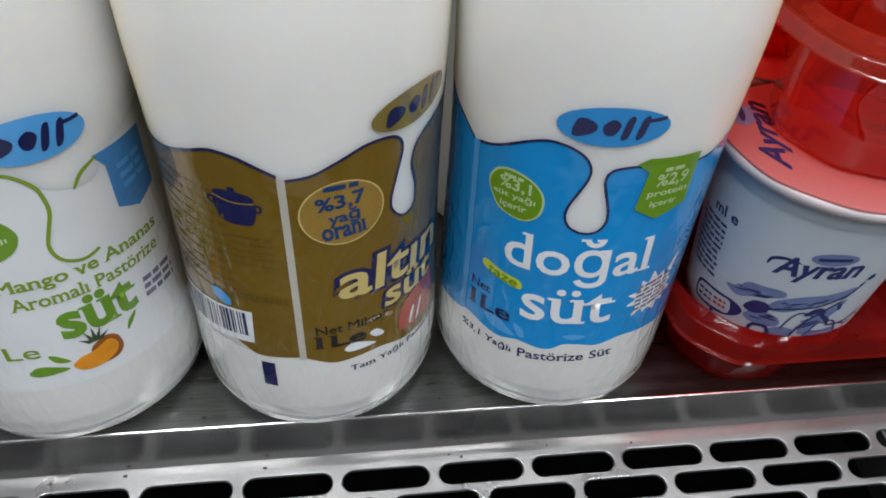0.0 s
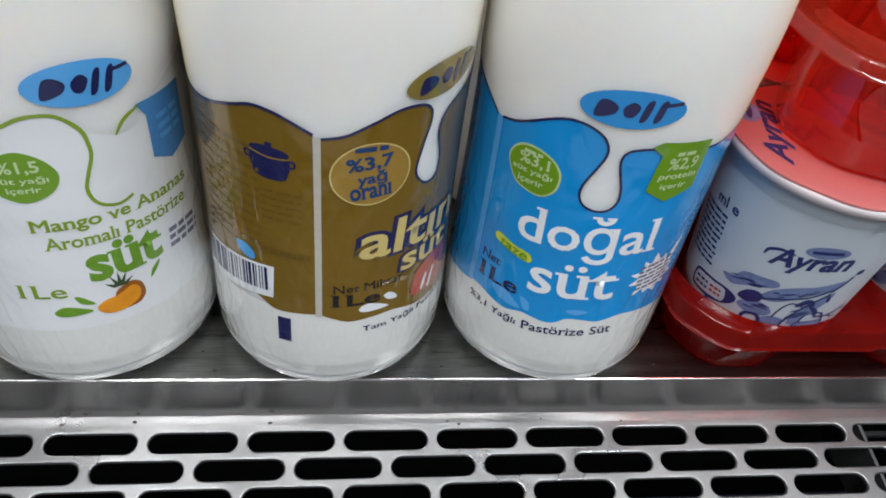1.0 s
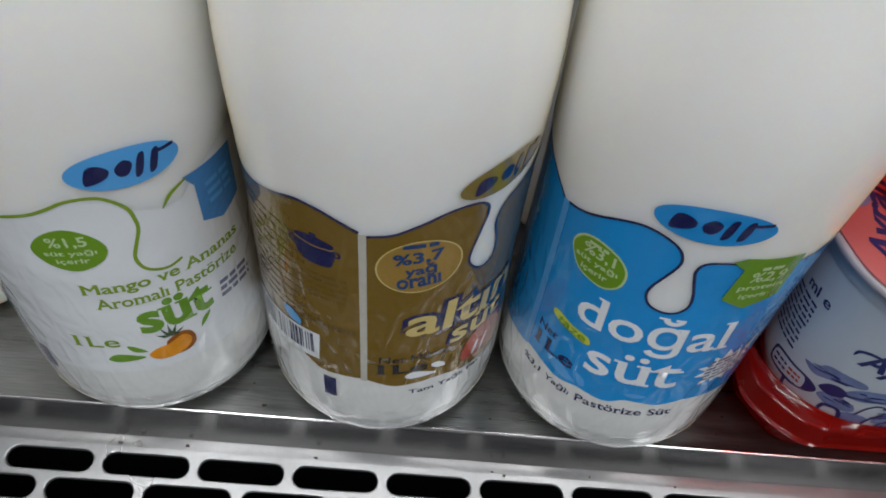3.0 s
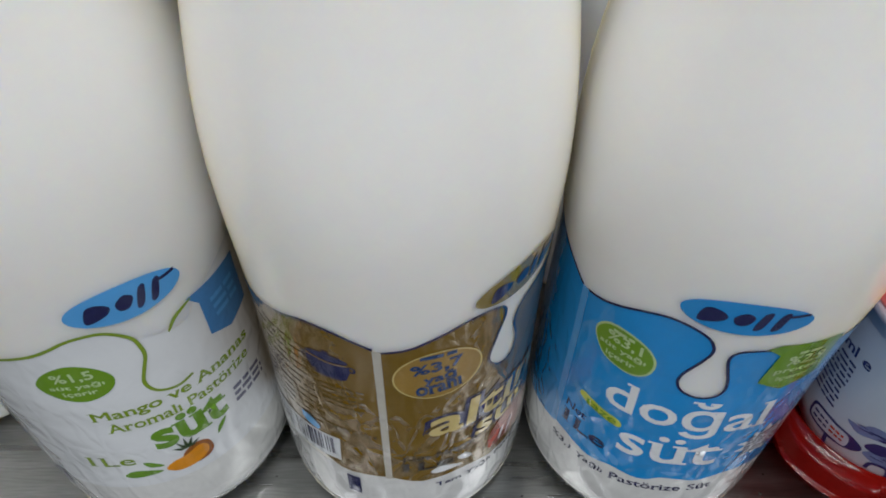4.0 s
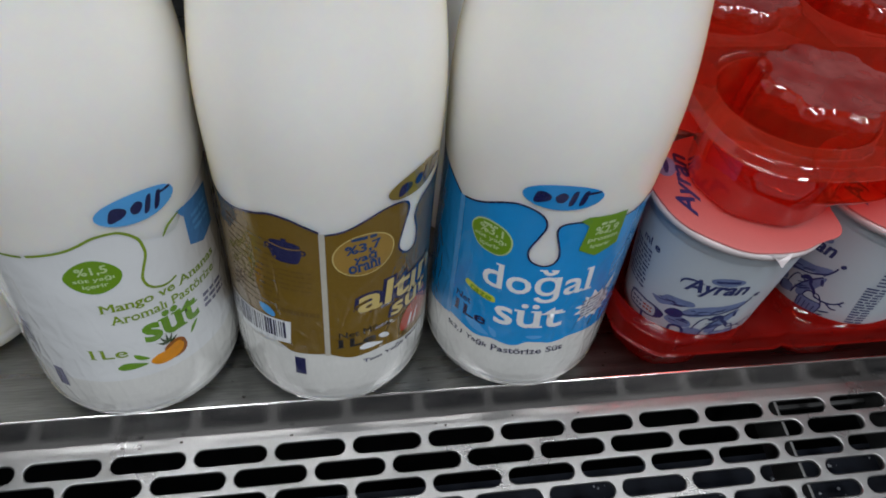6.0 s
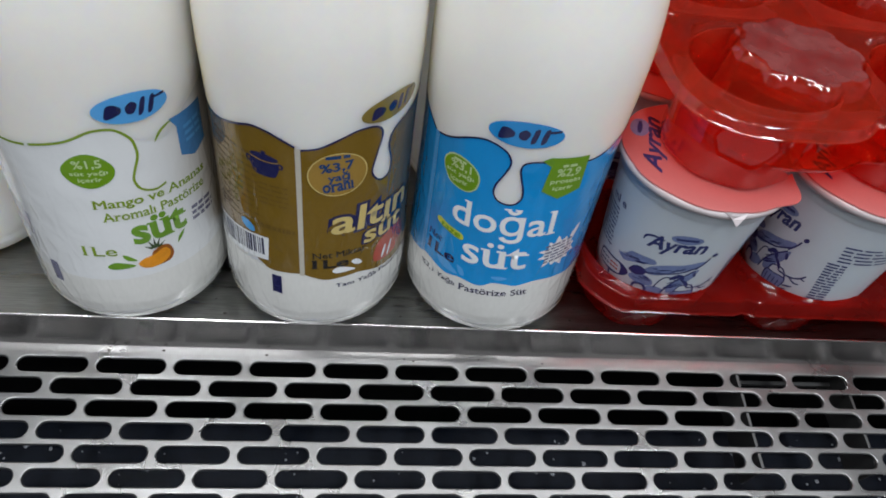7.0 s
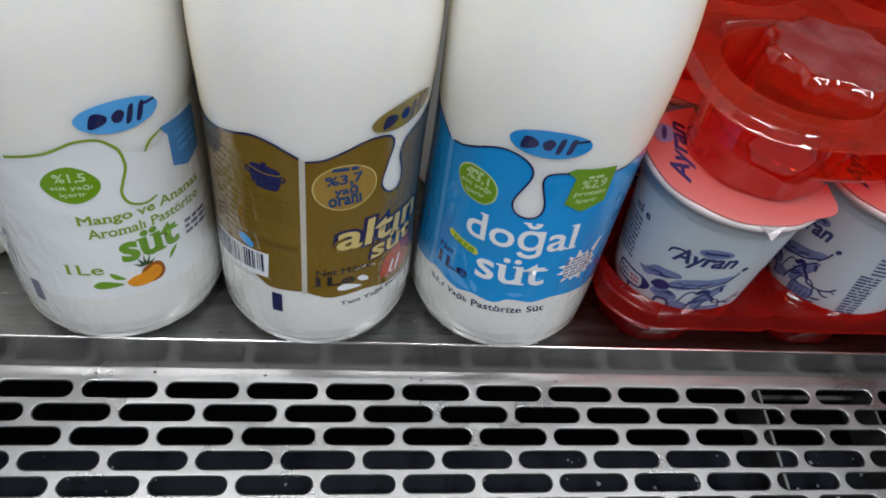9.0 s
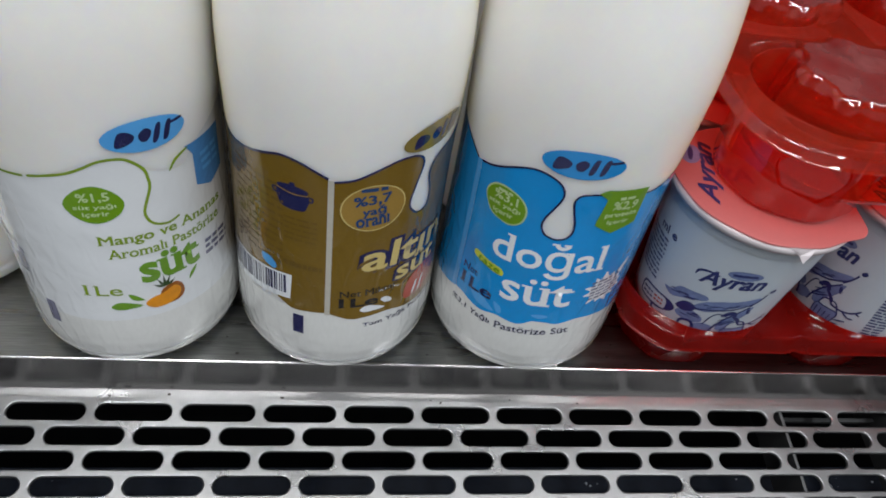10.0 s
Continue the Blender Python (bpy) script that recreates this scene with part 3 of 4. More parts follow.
right_top = [(-1.8, 105.2), (4.5, 106.3), (11.2, 109.4), (18.2, 112.3), (24.5, 112.4), (28.3, 110.4), (29.3, 106.5), (27.3, 99), (25.6, 91.0), (28.2, 86.2), (31.6, 84.9), (34.6, 87.0), (35.0, 93), (33.2, 101.0), (35.9, 107.2), (45, 110.5), (66, 116)]
left_low = [(-3.6, 40.2), (-10.2, 39.6), (-16.5, 39.2), (-21, 41.7), (-25.5, 43.6), (-33, 42.0), (-40.8, 41.0), (-52, 37.5), (-66, 35.0)]
right_low = [(66, 33.0), (44, 33.3), (30.8, 34.4), (21.5, 37.2), (13.8, 37.0), (6.7, 36.6), (2, 38.2), (-1.8, 39.8)]
label = printed("label", flat(smooth_line(left_top) + smooth_line(left_low)), GOLD, gold, L1, "gold foil label with dark blue print")
label_2 = printed("label", flat(smooth_line(right_top) + smooth_line(right_low)), GOLD, gold, L1, "gold foil label with a milk drip shape")
printed("seam", rect(-3.7, 39.4, -1.7, 105.8), SILVER, gold, L2, "pale glued label seam")
printed("outline", stroke([(a, b + 0.2) for a, b in left_top], 0.9), NAVY, label, L2)
printed("outline", stroke([(a, b + 0.1) for a, b in right_top], 0.8), NAVY, label_2, L2)
logo(gold, 33.4, 118.6, 13.8, 5.2, 4, BRONZE, NAVY)
pot = join(blob([(-20.6, 98.2), (-20.4, 92.0), (-18, 90.3), (-12.5, 90.3), (-10.6, 92), (-10.4, 97.8)], 5), ellipse(-15.5, 98.9, 5.6, 1.7, -3), rect(-16.4, 100.3, -14.6, 101.8),
           stroke([(-20.5, 97.6), (-22.6, 97.4), (-22.4, 95.8), (-20.5, 95.6)], 0.6), stroke([(-10.5, 97.2), (-8.7, 96.8), (-8.8, 95.2), (-10.6, 95.2)], 0.6))
printed("pot_print", pot, NAVY, label, L2, "dark blue cooking pot picture")
printed("pot_line", stroke([(-21, 98.4), (-15.5, 97.2), (-10, 97.6)], 0.45), AMBER, label, L3)
printed("small_print", bars(-44, 62, 24, 40, 12, -2, 3, 4, 0.36), BROWN, label, L2, "small brown print")
printed("small_print", bars(-19, 76, 12, 12, 5, 0, 5, 3, 0.34), BROWN, label, L2)
printed("code_print", bars(-20, 62.5, 15, 2.6, 1, 0, 6, 7, 0.9), BROWN, label, L2)
barcode = printed("barcode", flat([(-52, 53), (-16.2, 57.4), (-17.0, 44.2), (-52, 38)]), PRINT, label, L2, "white barcode panel")
rng = random.Random(9)
lines, a = [], -51.0
while a < -19.5:
    w = rng.choice((0.35, 0.35, 0.7, 1.0))
    y_top, y_low = 52.2 + (a + 52) * 0.123, 41.0 + (a + 52) * 0.176
    lines.append(flat([(a, y_low), (a + w, y_low), (a + w, y_top), (a, y_top)]))
    a += w + rng.choice((0.4, 0.6, 0.9))
part("barcode_print", wrap(join(*lines), bottle_radius, GIRTH, L3), NAVY, barcode, lift=1)
printed("blue_mark", blob([(-29, 62.5), (-25.5, 62.8), (-22.6, 60.2), (-23.2, 57.6), (-26.5, 57.8), (-29, 60)]), SKY, label, L3, "light blue printed spot")
printed("end_mark", rect(-15.8, 25.9, -11.6, 36.6), NAVY, gold, L2, "dark blue register bar")
printed("badge", ellipse(11.8, 93.6, 11.0, 9.8), AMBER, label_2, L2, "round golden badge")
printed("badge_ring", stroke([(11.8 + 11.2 * math.cos(a), 93.6 + 10.0 * math.sin(a)) for a in (radians(15 * i) for i in range(24))], 0.45, 2, closed=True), CREAM, label_2, L3)
for text, x, y, w, h in (("%3,7", 5.2, 94.4, 12.6, 4.6), ("yağ", 8.2, 89.6, 8.0, 4.6), ("oranı", 6.2, 85.4, 11.4, 3.7)):
    printed("lettering", lettering(text, x, y, w, h, 5, 0.032, 0.0, True), DEEP, label_2, L3, "blue letters")
printed("lettering", bars(7.0, 101.2, 9, 1.7, 1, 0, 2, 2, 0.9), DEEP, label_2, L3)
for mat, bold, lift in ((NAVY, 0.085, L2), (CREAM, 0.02, L3)):
    printed("lettering", lettering("altın", 9.4, 63.2, 38.5, 12.6, -1, bold, 0.05), mat, label_2, lift, "bold cream letters edged in dark blue")
    printed("lettering", lettering("süt", 23.4, 53.6, 21.0, 8.8, 0, bold, 0.05), mat, label_2, lift, "bold cream letters edged in dark blue")
printed("lettering", lettering("Net Miktar", 1.8, 49.6, 22.5, 3.2, 1, 0.01, 0.0, True), BLACK, label_2, L2)
printed("lettering", lettering("1Le", 1.8, 43.8, 14.4, 4.8, 0, 0.03, 0.0, True), BLACK, label_2, L2)
printed("drop_print", join(blob([(9.6, 41.8), (12, 43.6), (15.5, 42.8), (19.6, 40.4), (15, 40.0), (11, 40.2)]), blob([(17.6, 45.4), (19.6, 46.2), (21.8, 44.6), (22.4, 42.6), (19.6, 43.0)])), PRINT, label_2, L2, "white milk drops")
printed("fruit_print", blob([(29.5, 39), (28.8, 46), (32, 51), (38, 53), (46, 53), (48, 44), (42, 38)]), RED, label_2, L2, "red printed picture")
printed("fruit_print", join(stroke([(33, 39.5), (35, 46)], 1.4, 4, True), stroke([(36.5, 38.5), (39, 46.5)], 1.4, 4, True)), PRINT, label_2, L3)
printed("lettering", lettering("Tam Yağlı Pastörize Süt", 11.0, 30.6, 45, 3.2, 0, 0.008, 0.0, True), NAVY, gold, L2)

# the blue bottle
blue = bottle(0.1142, 0.0498, "one-litre milk bottle with a bright blue printed label")
top = [(-44.0, 101.2), (-39.4, 102.6), (-34.5, 105.0), (-28, 108.8), (-22.6, 110.9), (-17.6, 110.6), (-13.4, 108.6), (-11.3, 105.6), (-11.1, 102.2), (-12.8, 97.2), (-14.6, 92.6), (-15.0, 88.6), (-13.2, 85.2), (-9.4, 83.8), (-5.8, 84.8), (-3.9, 88.0), (-4.2, 92.4), (-5.9, 98.0), (-6.8, 101.8), (-6.0, 104.6), (-3.2, 106.0), (3, 106.5), (20.7, 105.2), (30, 107.0), (42, 110.8), (64, 115)]
low = [(64, 38.0), (40, 39.2), (31, 37.8), (23.8, 38.7), (17, 39.6), (11, 40.0), (3.6, 38.0), (-1.5, 38.6), (-6.8, 38.6), (-10.5, 36.0), (-13.8, 35.2), (-18, 35.8), (-22, 36.2), (-28, 34.6), (-33.6, 35.6), (-38, 36.8), (-42.6, 37.0)]
side_top, side_low = [(-90, 112), (-76, 113), (-61.5, 108.0), (-52, 104.2), (-46.2, 101.0)], [(-44.8, 35.4), (-60, 32.0), (-75, 33), (-90, 34)]
label = printed("label", flat(smooth_line(top) + smooth_line(low)), BLUE, blue, L1, "bright blue label with a milk drip shape")
label_2 = printed("label", flat(smooth_line(side_top) + smooth_line(side_low)), BLUE, blue, L1, "bright blue label side")
printed("seam", flat([(-46.2, 101.2), (-44.8, 35.6), (-42.5, 36.6), (-43.9, 101.4)]), SKY, blue, L2, "pale glued label seam")
printed("outline", stroke([(a, b + 0.1) for a, b in top], 0.75), NAVY, label, L2)
printed("outline", stroke([(a, b + 0.1) for a, b in side_top], 0.75), NAVY, label_2, L2)
printed("lettering", bars(-74, 40, 14, 30, 8, 0, 12, 3, 0.35), NAVY, label_2, L2)
logo(blue, -8.2, 117.9, 13.6, 5.6, 4, MID, NAVY)
printed("badge", blob([(-38.7, 91.5), (-36.5, 96.6), (-31.5, 98.6), (-25, 97.2), (-21.3, 93.0), (-21.6, 87.2), (-25, 83.6), (-29.5, 83.2), (-35, 85.0)]), PALE, label, L2, "round green badge")
printed("badge", blob([(-38.2, 91.3), (-36.1, 96.1), (-31.4, 98.0), (-25.2, 96.7), (-21.9, 92.8), (-22.2, 87.4), (-25.3, 84.2), (-29.5, 83.8), (-34.7, 85.5)]), GREEN, label, L3)
for text, x, y, w, h in (("%3,1", -34.6, 91.6, 9.6, 4.0), ("süt yağı", -36.4, 88.6, 13.0, 2.5), ("içerir", -33.8, 85.4, 8.2, 2.4)):
    printed("lettering", lettering(text, x, y, w, h, 3, 0.02), PALE, label, L4)
printed("lettering", bars(-33.6, 95.7, 6.0, 1.2, 1, 3, 2, 2, 0.9), PALE, label, L4)
flag = printed("flag_print", flat([(0.2, 107.4), (3.0, 109.0), (19.0, 108.4), (19.6, 91.8), (10.3, 88.3), (2.9, 92.6), (4.0, 104.6)]), GREEN, label, L3, "green pennant")
printed("flag_print", flat([(0.2, 107.4), (3.0, 109.0), (4.8, 107.2), (4.0, 104.6)]), LEAF, label, L4)
for text, x, y, w, h in (("%2,9", 7.0, 99.2, 9.6, 4.4), ("protein", 5.4, 95.8, 12.4, 2.6), ("içerir", 7.0, 92.6, 8.4, 2.2)):
    printed("lettering", lettering(text, x, y, w, h, 0, 0.02), PALE, label, L4)
printed("lettering", bars(8.5, 104.3, 6.5, 1.4, 1, 0, 3, 2, 0.9), PALE, label, L4)
printed("lettering", lettering("doğal", -29.6, 62.4, 43.0, 18.2, 3, 0.012, 0.0, True), PRINT, label, L2, "large white letters")
printed("lettering", lettering("süt", -21.8, 47.2, 27.0, 13.8, 4, 0.014, 0.0, True), PRINT, label, L3, "large white letters")
printed("tag_print", blob([(-36.8, 60.6), (-36.2, 63.4), (-30, 62.0), (-24.0, 61.0), (-23.6, 57.8), (-30, 58.4)]), LIME, label, L2, "small lime tag")
printed("lettering", lettering("taze", -35.0, 59.4, 10.2, 2.8, -8, 0.02), GREEN, label, L3)
printed("lettering", lettering("Net", -40.6, 50.4, 7.4, 3.4, 0, 0.01, 0.0, True), NAVY, label, L2)
printed("lettering", lettering("1Le", -40.0, 42.6, 14.6, 5.8, 0, 0.025, 0.0, True), NAVY, label, L2)
printed("drop_print", join(blob([(-34, 42), (-29, 42.6), (-25, 40), (-22.6, 37.6), (-27, 37.2), (-31.5, 38.6)]), blob([(-23.5, 43.0), (-20.4, 41.6), (-19.6, 38.2), (-21.6, 38.4)]), blob([(-8, 42.2), (-4.5, 43.2), (-1.0, 42.4), (-4.6, 40.8)])), SKY, label, L2, "pale milk drops")
rng = random.Random(31)
rays = [(20.0 + (rng.uniform(8.5, 11.5) if i % 2 else 7.0) * math.cos(radians(i * 15)), 56.0 + (rng.uniform(8.0, 11.0) if i % 2 else 6.6) * math.sin(radians(i * 15))) for i in range(24)]
printed("splash_print", blob(rays, 3), PRINT, label, L2, "white milk splash")
printed("splash_print", bars(13.5, 50.5, 13.5, 11.5, 6, 6, 8, 4, 0.55), GREY, label, L3)
printed("splash_print", blob([(24.2, 63.0), (25.6, 66.0), (28.2, 69.2), (28.0, 66.0), (26.6, 62.4)]), PRINT, label, L2)
printed("lettering", lettering("%3,1 Yağlı", -42.6, 29.6, 19.6, 3.6, -2, 0.012, 0.0, True), NAVY, blue, L2)
printed("lettering", lettering("Pastörize Süt", -20.4, 29.2, 30.0, 3.8, 6, 0.012, 0.0, True), NAVY, blue, L2)

# the mango bottle
mango = bottle(-0.0545, 0.0505, "one-litre fruit milk bottle with a white and green label")
line = [(-10.5, 98.8), (0.8, 101.4), (6, 103.4), (11, 105.6), (16, 105.8), (19.6, 104.4), (23.4, 100.0), (24.4, 95.5), (24.3, 91.5), (22.4, 86.2), (21.2, 82.0), (22.0, 78.0), (24.4, 75.4), (28.4, 74.2), (32.5, 75.4)]
edge = [(-90, 108), (-60, 106), (-40, 102), (-24, 97.5), (-10.5, 98.8), (0.8, 101.4), (11, 105.6), (19.6, 104.4), (23.6, 99), (36, 95), (44, 102), (66, 110)]
label = printed("label", flat(smooth_line(edge) + [Vector(p) for p in ((66, 31), (-90, 31))]), WHITE, mango, L1, "white label with green print")
printed("line_print", stroke(line, 1.0, 8), OLIVE, label, L2, "thin green wavy line")
printed("line_print", stroke([(-60, 106), (-40, 102), (-24, 97.8), (-12, 98.4)], 1.0, 8), OLIVE, label, L2)
logo(mango, 26.4, 112.3, 13.2, 6.0, -4, SKY, NAVY)
printed("badge", blob([(-2.2, 88.6), (1.5, 94.0), (7.5, 96.3), (13, 93.4), (15.8, 88.2), (13.4, 83.2), (6.8, 80.4), (0.8, 83.0)]), GREEN, label, L2, "round green badge")
for text, x, y, w, h in (("%1,5", 2.4, 89.4, 9.4, 4.0), ("süt yağı", 0.6, 86.2, 12.6, 2.4), ("içerir", 2.8, 83.2, 8.0, 2.2)):
    printed("lettering", lettering(text, x, y, w, h, 0, 0.02), PALE, label, L3)
printed("flag_print", flat([(38.4, 101.6), (57.0, 101.0), (57.0, 82.0), (48.5, 79.4), (41.4, 83.4), (41.4, 97.0)]), FLAG, label, L2, "blue pennant")
printed("flag_print", stroke([(31.6, 95.4), (34.5, 99.0), (39.6, 101.2)], 1.2, 6, True), OLIVE, label, L3)
printed("lettering", bars(45, 87.5, 9.5, 9.5, 3, 3, 5, 2, 0.5), SKY, label, L3)
printed("lettering", lettering("Mango ve Ananas", 5.0, 68.9, 47.0, 5.4, -1, 0.02, 0.0, True), OLIVE, label, L2, "thin green letters")
printed("lettering", lettering("Aromalı Pastörize", 6.9, 63.4, 43.0, 4.4, -1, 0.016, 0.0, True), OLIVE, label, L2, "thin green letters")
printed("lettering", lettering("süt", 15.8, 49.6, 21.0, 12.0, 1, 0.036, 0.0, True), LEAF, label, L2, "bold green letters")
printed("lettering", lettering("1Le", -4.4, 45.0, 12.4, 5.2, -1, 0.01, 0.0, True), OLIVE, label, L2)
printed("leaf_print", join(blob([(3.0, 38.6), (5.5, 40.8), (9, 40.4), (13.6, 38.0), (9, 37.0), (5, 37.0)]), blob([(9.6, 44.6), (11.6, 44.0), (14.6, 40.6), (11, 41.4)]), blob([(31.6, 43.0), (34.6, 46.2), (35.4, 48.4), (32.6, 46.2)])), LEAF, label, L2, "green leaf drops")
printed("fruit_print", blob([(20.5, 42.6), (25, 45.4), (28.2, 43.6), (28.8, 38.6), (26, 35.6), (21, 36.2)]), RUST, label, L2, "printed pineapple and mango")
printed("fruit_print", blob([(14.6, 38.6), (17.2, 41.0), (21, 41.8), (25.4, 43.8), (27.6, 41.2), (26.4, 37.6), (22, 35.4), (17, 35.6)]), ORANGE, label, L3)
crown = [(22.4 + (4.6 if i % 2 else 2.0) * math.cos(radians(10 + i * 16)), 44.6 + (6.4 if i % 2 else 2.4) * math.sin(radians(10 + i * 16))) for i in range(11)]
printed("fruit_print", flat(crown), CROWN, label, L3)
printed("small_print", bars(40.5, 49.5, 13, 8.5, 3, -4, 7, 3, 0.6), GREY, label, L2)
barcode = printed("barcode", flat([(-44, 50), (-27, 44), (-25, 60), (-44, 64)]), PRINT, label, L2)
part("barcode_print", wrap(bars(-42, 49, 15, 13, 9, -8, 15, 1, 0.5), bottle_radius, GIRTH, L3), GREY, barcode, lift=1)
printed("end_mark", rect(-22.6, 24.4, -18.6, 36.0), GREY, mango, L2, "grey register bar")

for ob in (gold, blue, mango):
    part("sleeve", wrap(rect(-70, 4.0, 70, 40.0), bottle_radius, GIRTH, 0.00009, 2.2, 2.0), SLEEVE, ob, "wrinkled clear shrink sleeve", lift=1)

# bottles beside and behind
bottle(-0.1410, 0.0800, "one-litre milk bottle with its plain white side turned out")
bottle(0.1150, 0.1400, "one-litre milk bottle standing in the second row")

# ---- cups of ayran in red trays ----
STEP, CUP_X, CUP_Y, LID_Z = 0.076, 0.1916, 0.0365, 0.0940


def cup_radius(z):
    return 0.0285 + 0.0055 * (z - 0.036) / 0.058


def cup_print(name, flat_bm, mat, parent, lift, label=""):
    return part(name, wrap(flat_bm, cup_radius, 0.031, lift, 2.6), mat, parent, label, lift=1)


def lid_flat(name, bm, mat, parent, lift, label=""):
    for v in bm.verts:
        v.co = Vector((v.co.x / 1000, v.co.y / 1000, LID_Z + 0.0007 + lift))
    return part(name, bm, mat, parent, label, lift=1)


cup = thing("ayran_cup", pose(CUP_X, CUP_Y, 0), "white ayran cup with blue print and pink foil lid", "cup", "cups in the red tray")
wall = [(0.0, 0.0268), (0.0205, 0.0264), (0.0262, 0.0252)] + [(cup_radius(z), z) for z in (0.0266, 0.034, 0.04, 0.05, 0.07, 0.084)]
wall += [(0.0333, 0.0856), (0.0338, 0.0864), (0.0340, 0.0905)]
part("body", revolve(wall, 72), CUP, cup, "", smooth=True)
part("rim", revolve([(0.0340, 0.0900), (0.0352, 0.0903), (0.0361, 0.0912), (0.0364, 0.0925), (0.0361, 0.0937), (0.0350, 0.0942), (0.0335, 0.0942)], 72), RIM, cup, "white rolled rim", smooth=True)
foil = [(0.0356 + 0.0003 * math.sin(9 * a) + 0.0048 * max(0, math.cos(a + 0.72)) ** 40, a) for a in (2 * math.pi * i / 120 for i in range(120))]
lid_bm = bmesh.new()
up = [lid_bm.verts.new((r * math.cos(a), r * math.sin(a), LID_Z + 0.0007)) for r, a in foil]
lo = [lid_bm.verts.new((r * 1.004 * math.cos(a), r * 1.004 * math.sin(a), LID_Z + 0.0002)) for r, a in foil]
lid_bm.faces.new(up)
lid_bm.faces.new(lo[::-1])
for i in range(120):
    lid_bm.faces.new((lo[i], lo[(i + 1) % 120], up[(i + 1) % 120], up[i]))
lid = part("lid", lid_bm, LID, cup, "pink foil lid")
lid_flat("lettering", lettering("Ayran", -21.5, -15.0, 38.0, 9.4, 76, 0.030, 0.40), INK, lid, 0.0002)
lid_flat("logo", ellipse(-25.2, 15.5, 6.6, 4.2, 68), WASH, lid, 0.0001, "oval brand mark")
lid_flat("logo_mark", stroke([(-26.6, 11.2), (-25.2, 15.5), (-23.8, 19.8)], 2.2, 6, True), INK, lid, 0.0003)
cup_print("lettering", lettering("Ayran", -22.4, 60.0, 24.0, 9.6, 12, 0.034, 0.42), INK, cup, 0.00012, "dark blue script letters")
cup_print("lettering", stroke([(-25.4, 64.6), (-24.6, 67.4), (-21.0, 69.2), (-16.8, 69.0)], 1.2, 6, True), INK, cup, 0.00012)
cup_print("logo", ellipse(-9.2, 73.4, 6.2, 2.5, 12), WASH, cup, 0.00012, "oval brand mark")
cup_print("logo_mark", stroke([(-13.4, 72.5), (-9.4, 73.4), (-5.0, 74.4)], 1.3), INK, cup, 0.00022)
cup_print("sign_print", blob([(-46.6, 33.6), (-46.6, 39.6), (-43.4, 41.6), (-36, 42.4), (-29.8, 42.8), (-26.0, 40.8), (-27.6, 37.0), (-33.5, 33.8), (-42.5, 32.8)], 4), INK, cup, 0.00012, "printed arrow sign")
cup_print("sign_print", blob([(-45.6, 34.4), (-45.6, 38.8), (-43.2, 40.6), (-36, 41.4), (-31.0, 41.6), (-30.2, 36.4), (-34, 35.0), (-42.2, 33.8)], 4), CUP, cup, 0.00022)
cup_print("sign_print", bars(-44.4, 35.0, 6.6, 5.0, 2, 8, 4, 2, 0.42), INK, cup, 0.00032)
cup_print("sign_print", bars(-36.8, 36.4, 5.2, 4.2, 2, 8, 4, 2, 0.5), RED, cup, 0.00034)
cup_print("sign_print", stroke([(-36.8, 33.6), (-36.2, 30.2), (-35.6, 27.0)], 1.5), INK, cup, 0.00012)
hill = [blob([(-34.6, 48.4), (-30.8, 49.8), (-28.0, 53.8), (-23.0, 55.2), (-17.2, 56.0), (-16.0, 53.8), (-20.4, 51.2), (-25.5, 48.6), (-29.2, 46.4), (-32.0, 46.6)]),
        blob([(-19.8, 46.6), (-17.2, 51.8), (-11.2, 55.8), (-5.0, 58.2), (2.6, 61.8), (1.0, 57.0), (-5.6, 53.4), (-10.1, 49.8), (-14.7, 47.0)]),
        blob([(-25.4, 39.6), (-22.0, 44.2), (-17.4, 44.6), (-13.8, 42.6), (-14.2, 39.6), (-20.1, 37.8)]),
        blob([(-16.5, 36.6), (-13.0, 40.0), (-8.2, 39.6), (-9.6, 35.6), (-14.4, 33.4)]),
        blob([(-6.4, 38.6), (-6.0, 44.8), (-2.2, 50.6), (2.6, 56.0), (2.0, 50.0), (-1.0, 44.0), (-3.4, 38.6)])]
cup_print("landscape_print", join(*hill), WASH, cup, 0.00012, "blue washed hillside picture")
ink_lines = [blob([(-26.4, 43.4), (-24.4, 47.4), (-21.4, 48.8), (-19.0, 48.0), (-18.6, 45.4), (-20.6, 43.4), (-23.2, 42.4)]),
             stroke([(-19.6, 46.0), (-15, 48.4), (-10, 50.4), (-4, 53.4), (1.6, 58.0)], 0.8), stroke([(-21.8, 33.4), (-21.4, 37.0), (-17.6, 38.4), (-15.6, 36.2), (-15.4, 33.4)], 1.3, 5),
             stroke([(-12.4, 39.6), (-11.0, 45.6), (-8.6, 48.6), (-4.4, 47.4)], 0.6), stroke([(-8.4, 36.0), (-7.0, 42.0), (-3.6, 49.0), (1.2, 55.4)], 0.8), stroke([(0.8, 56.2), (3.0, 60.4), (4.2, 64.0)], 0.8), blob([(4.2, 66.0), (5.6, 67.6), (6.6, 66.2), (5.2, 64.8)], 3)]
cup_print("landscape_print", join(*ink_lines), INK, cup, 0.00022)
rng = random.Random(17)
dabs = []
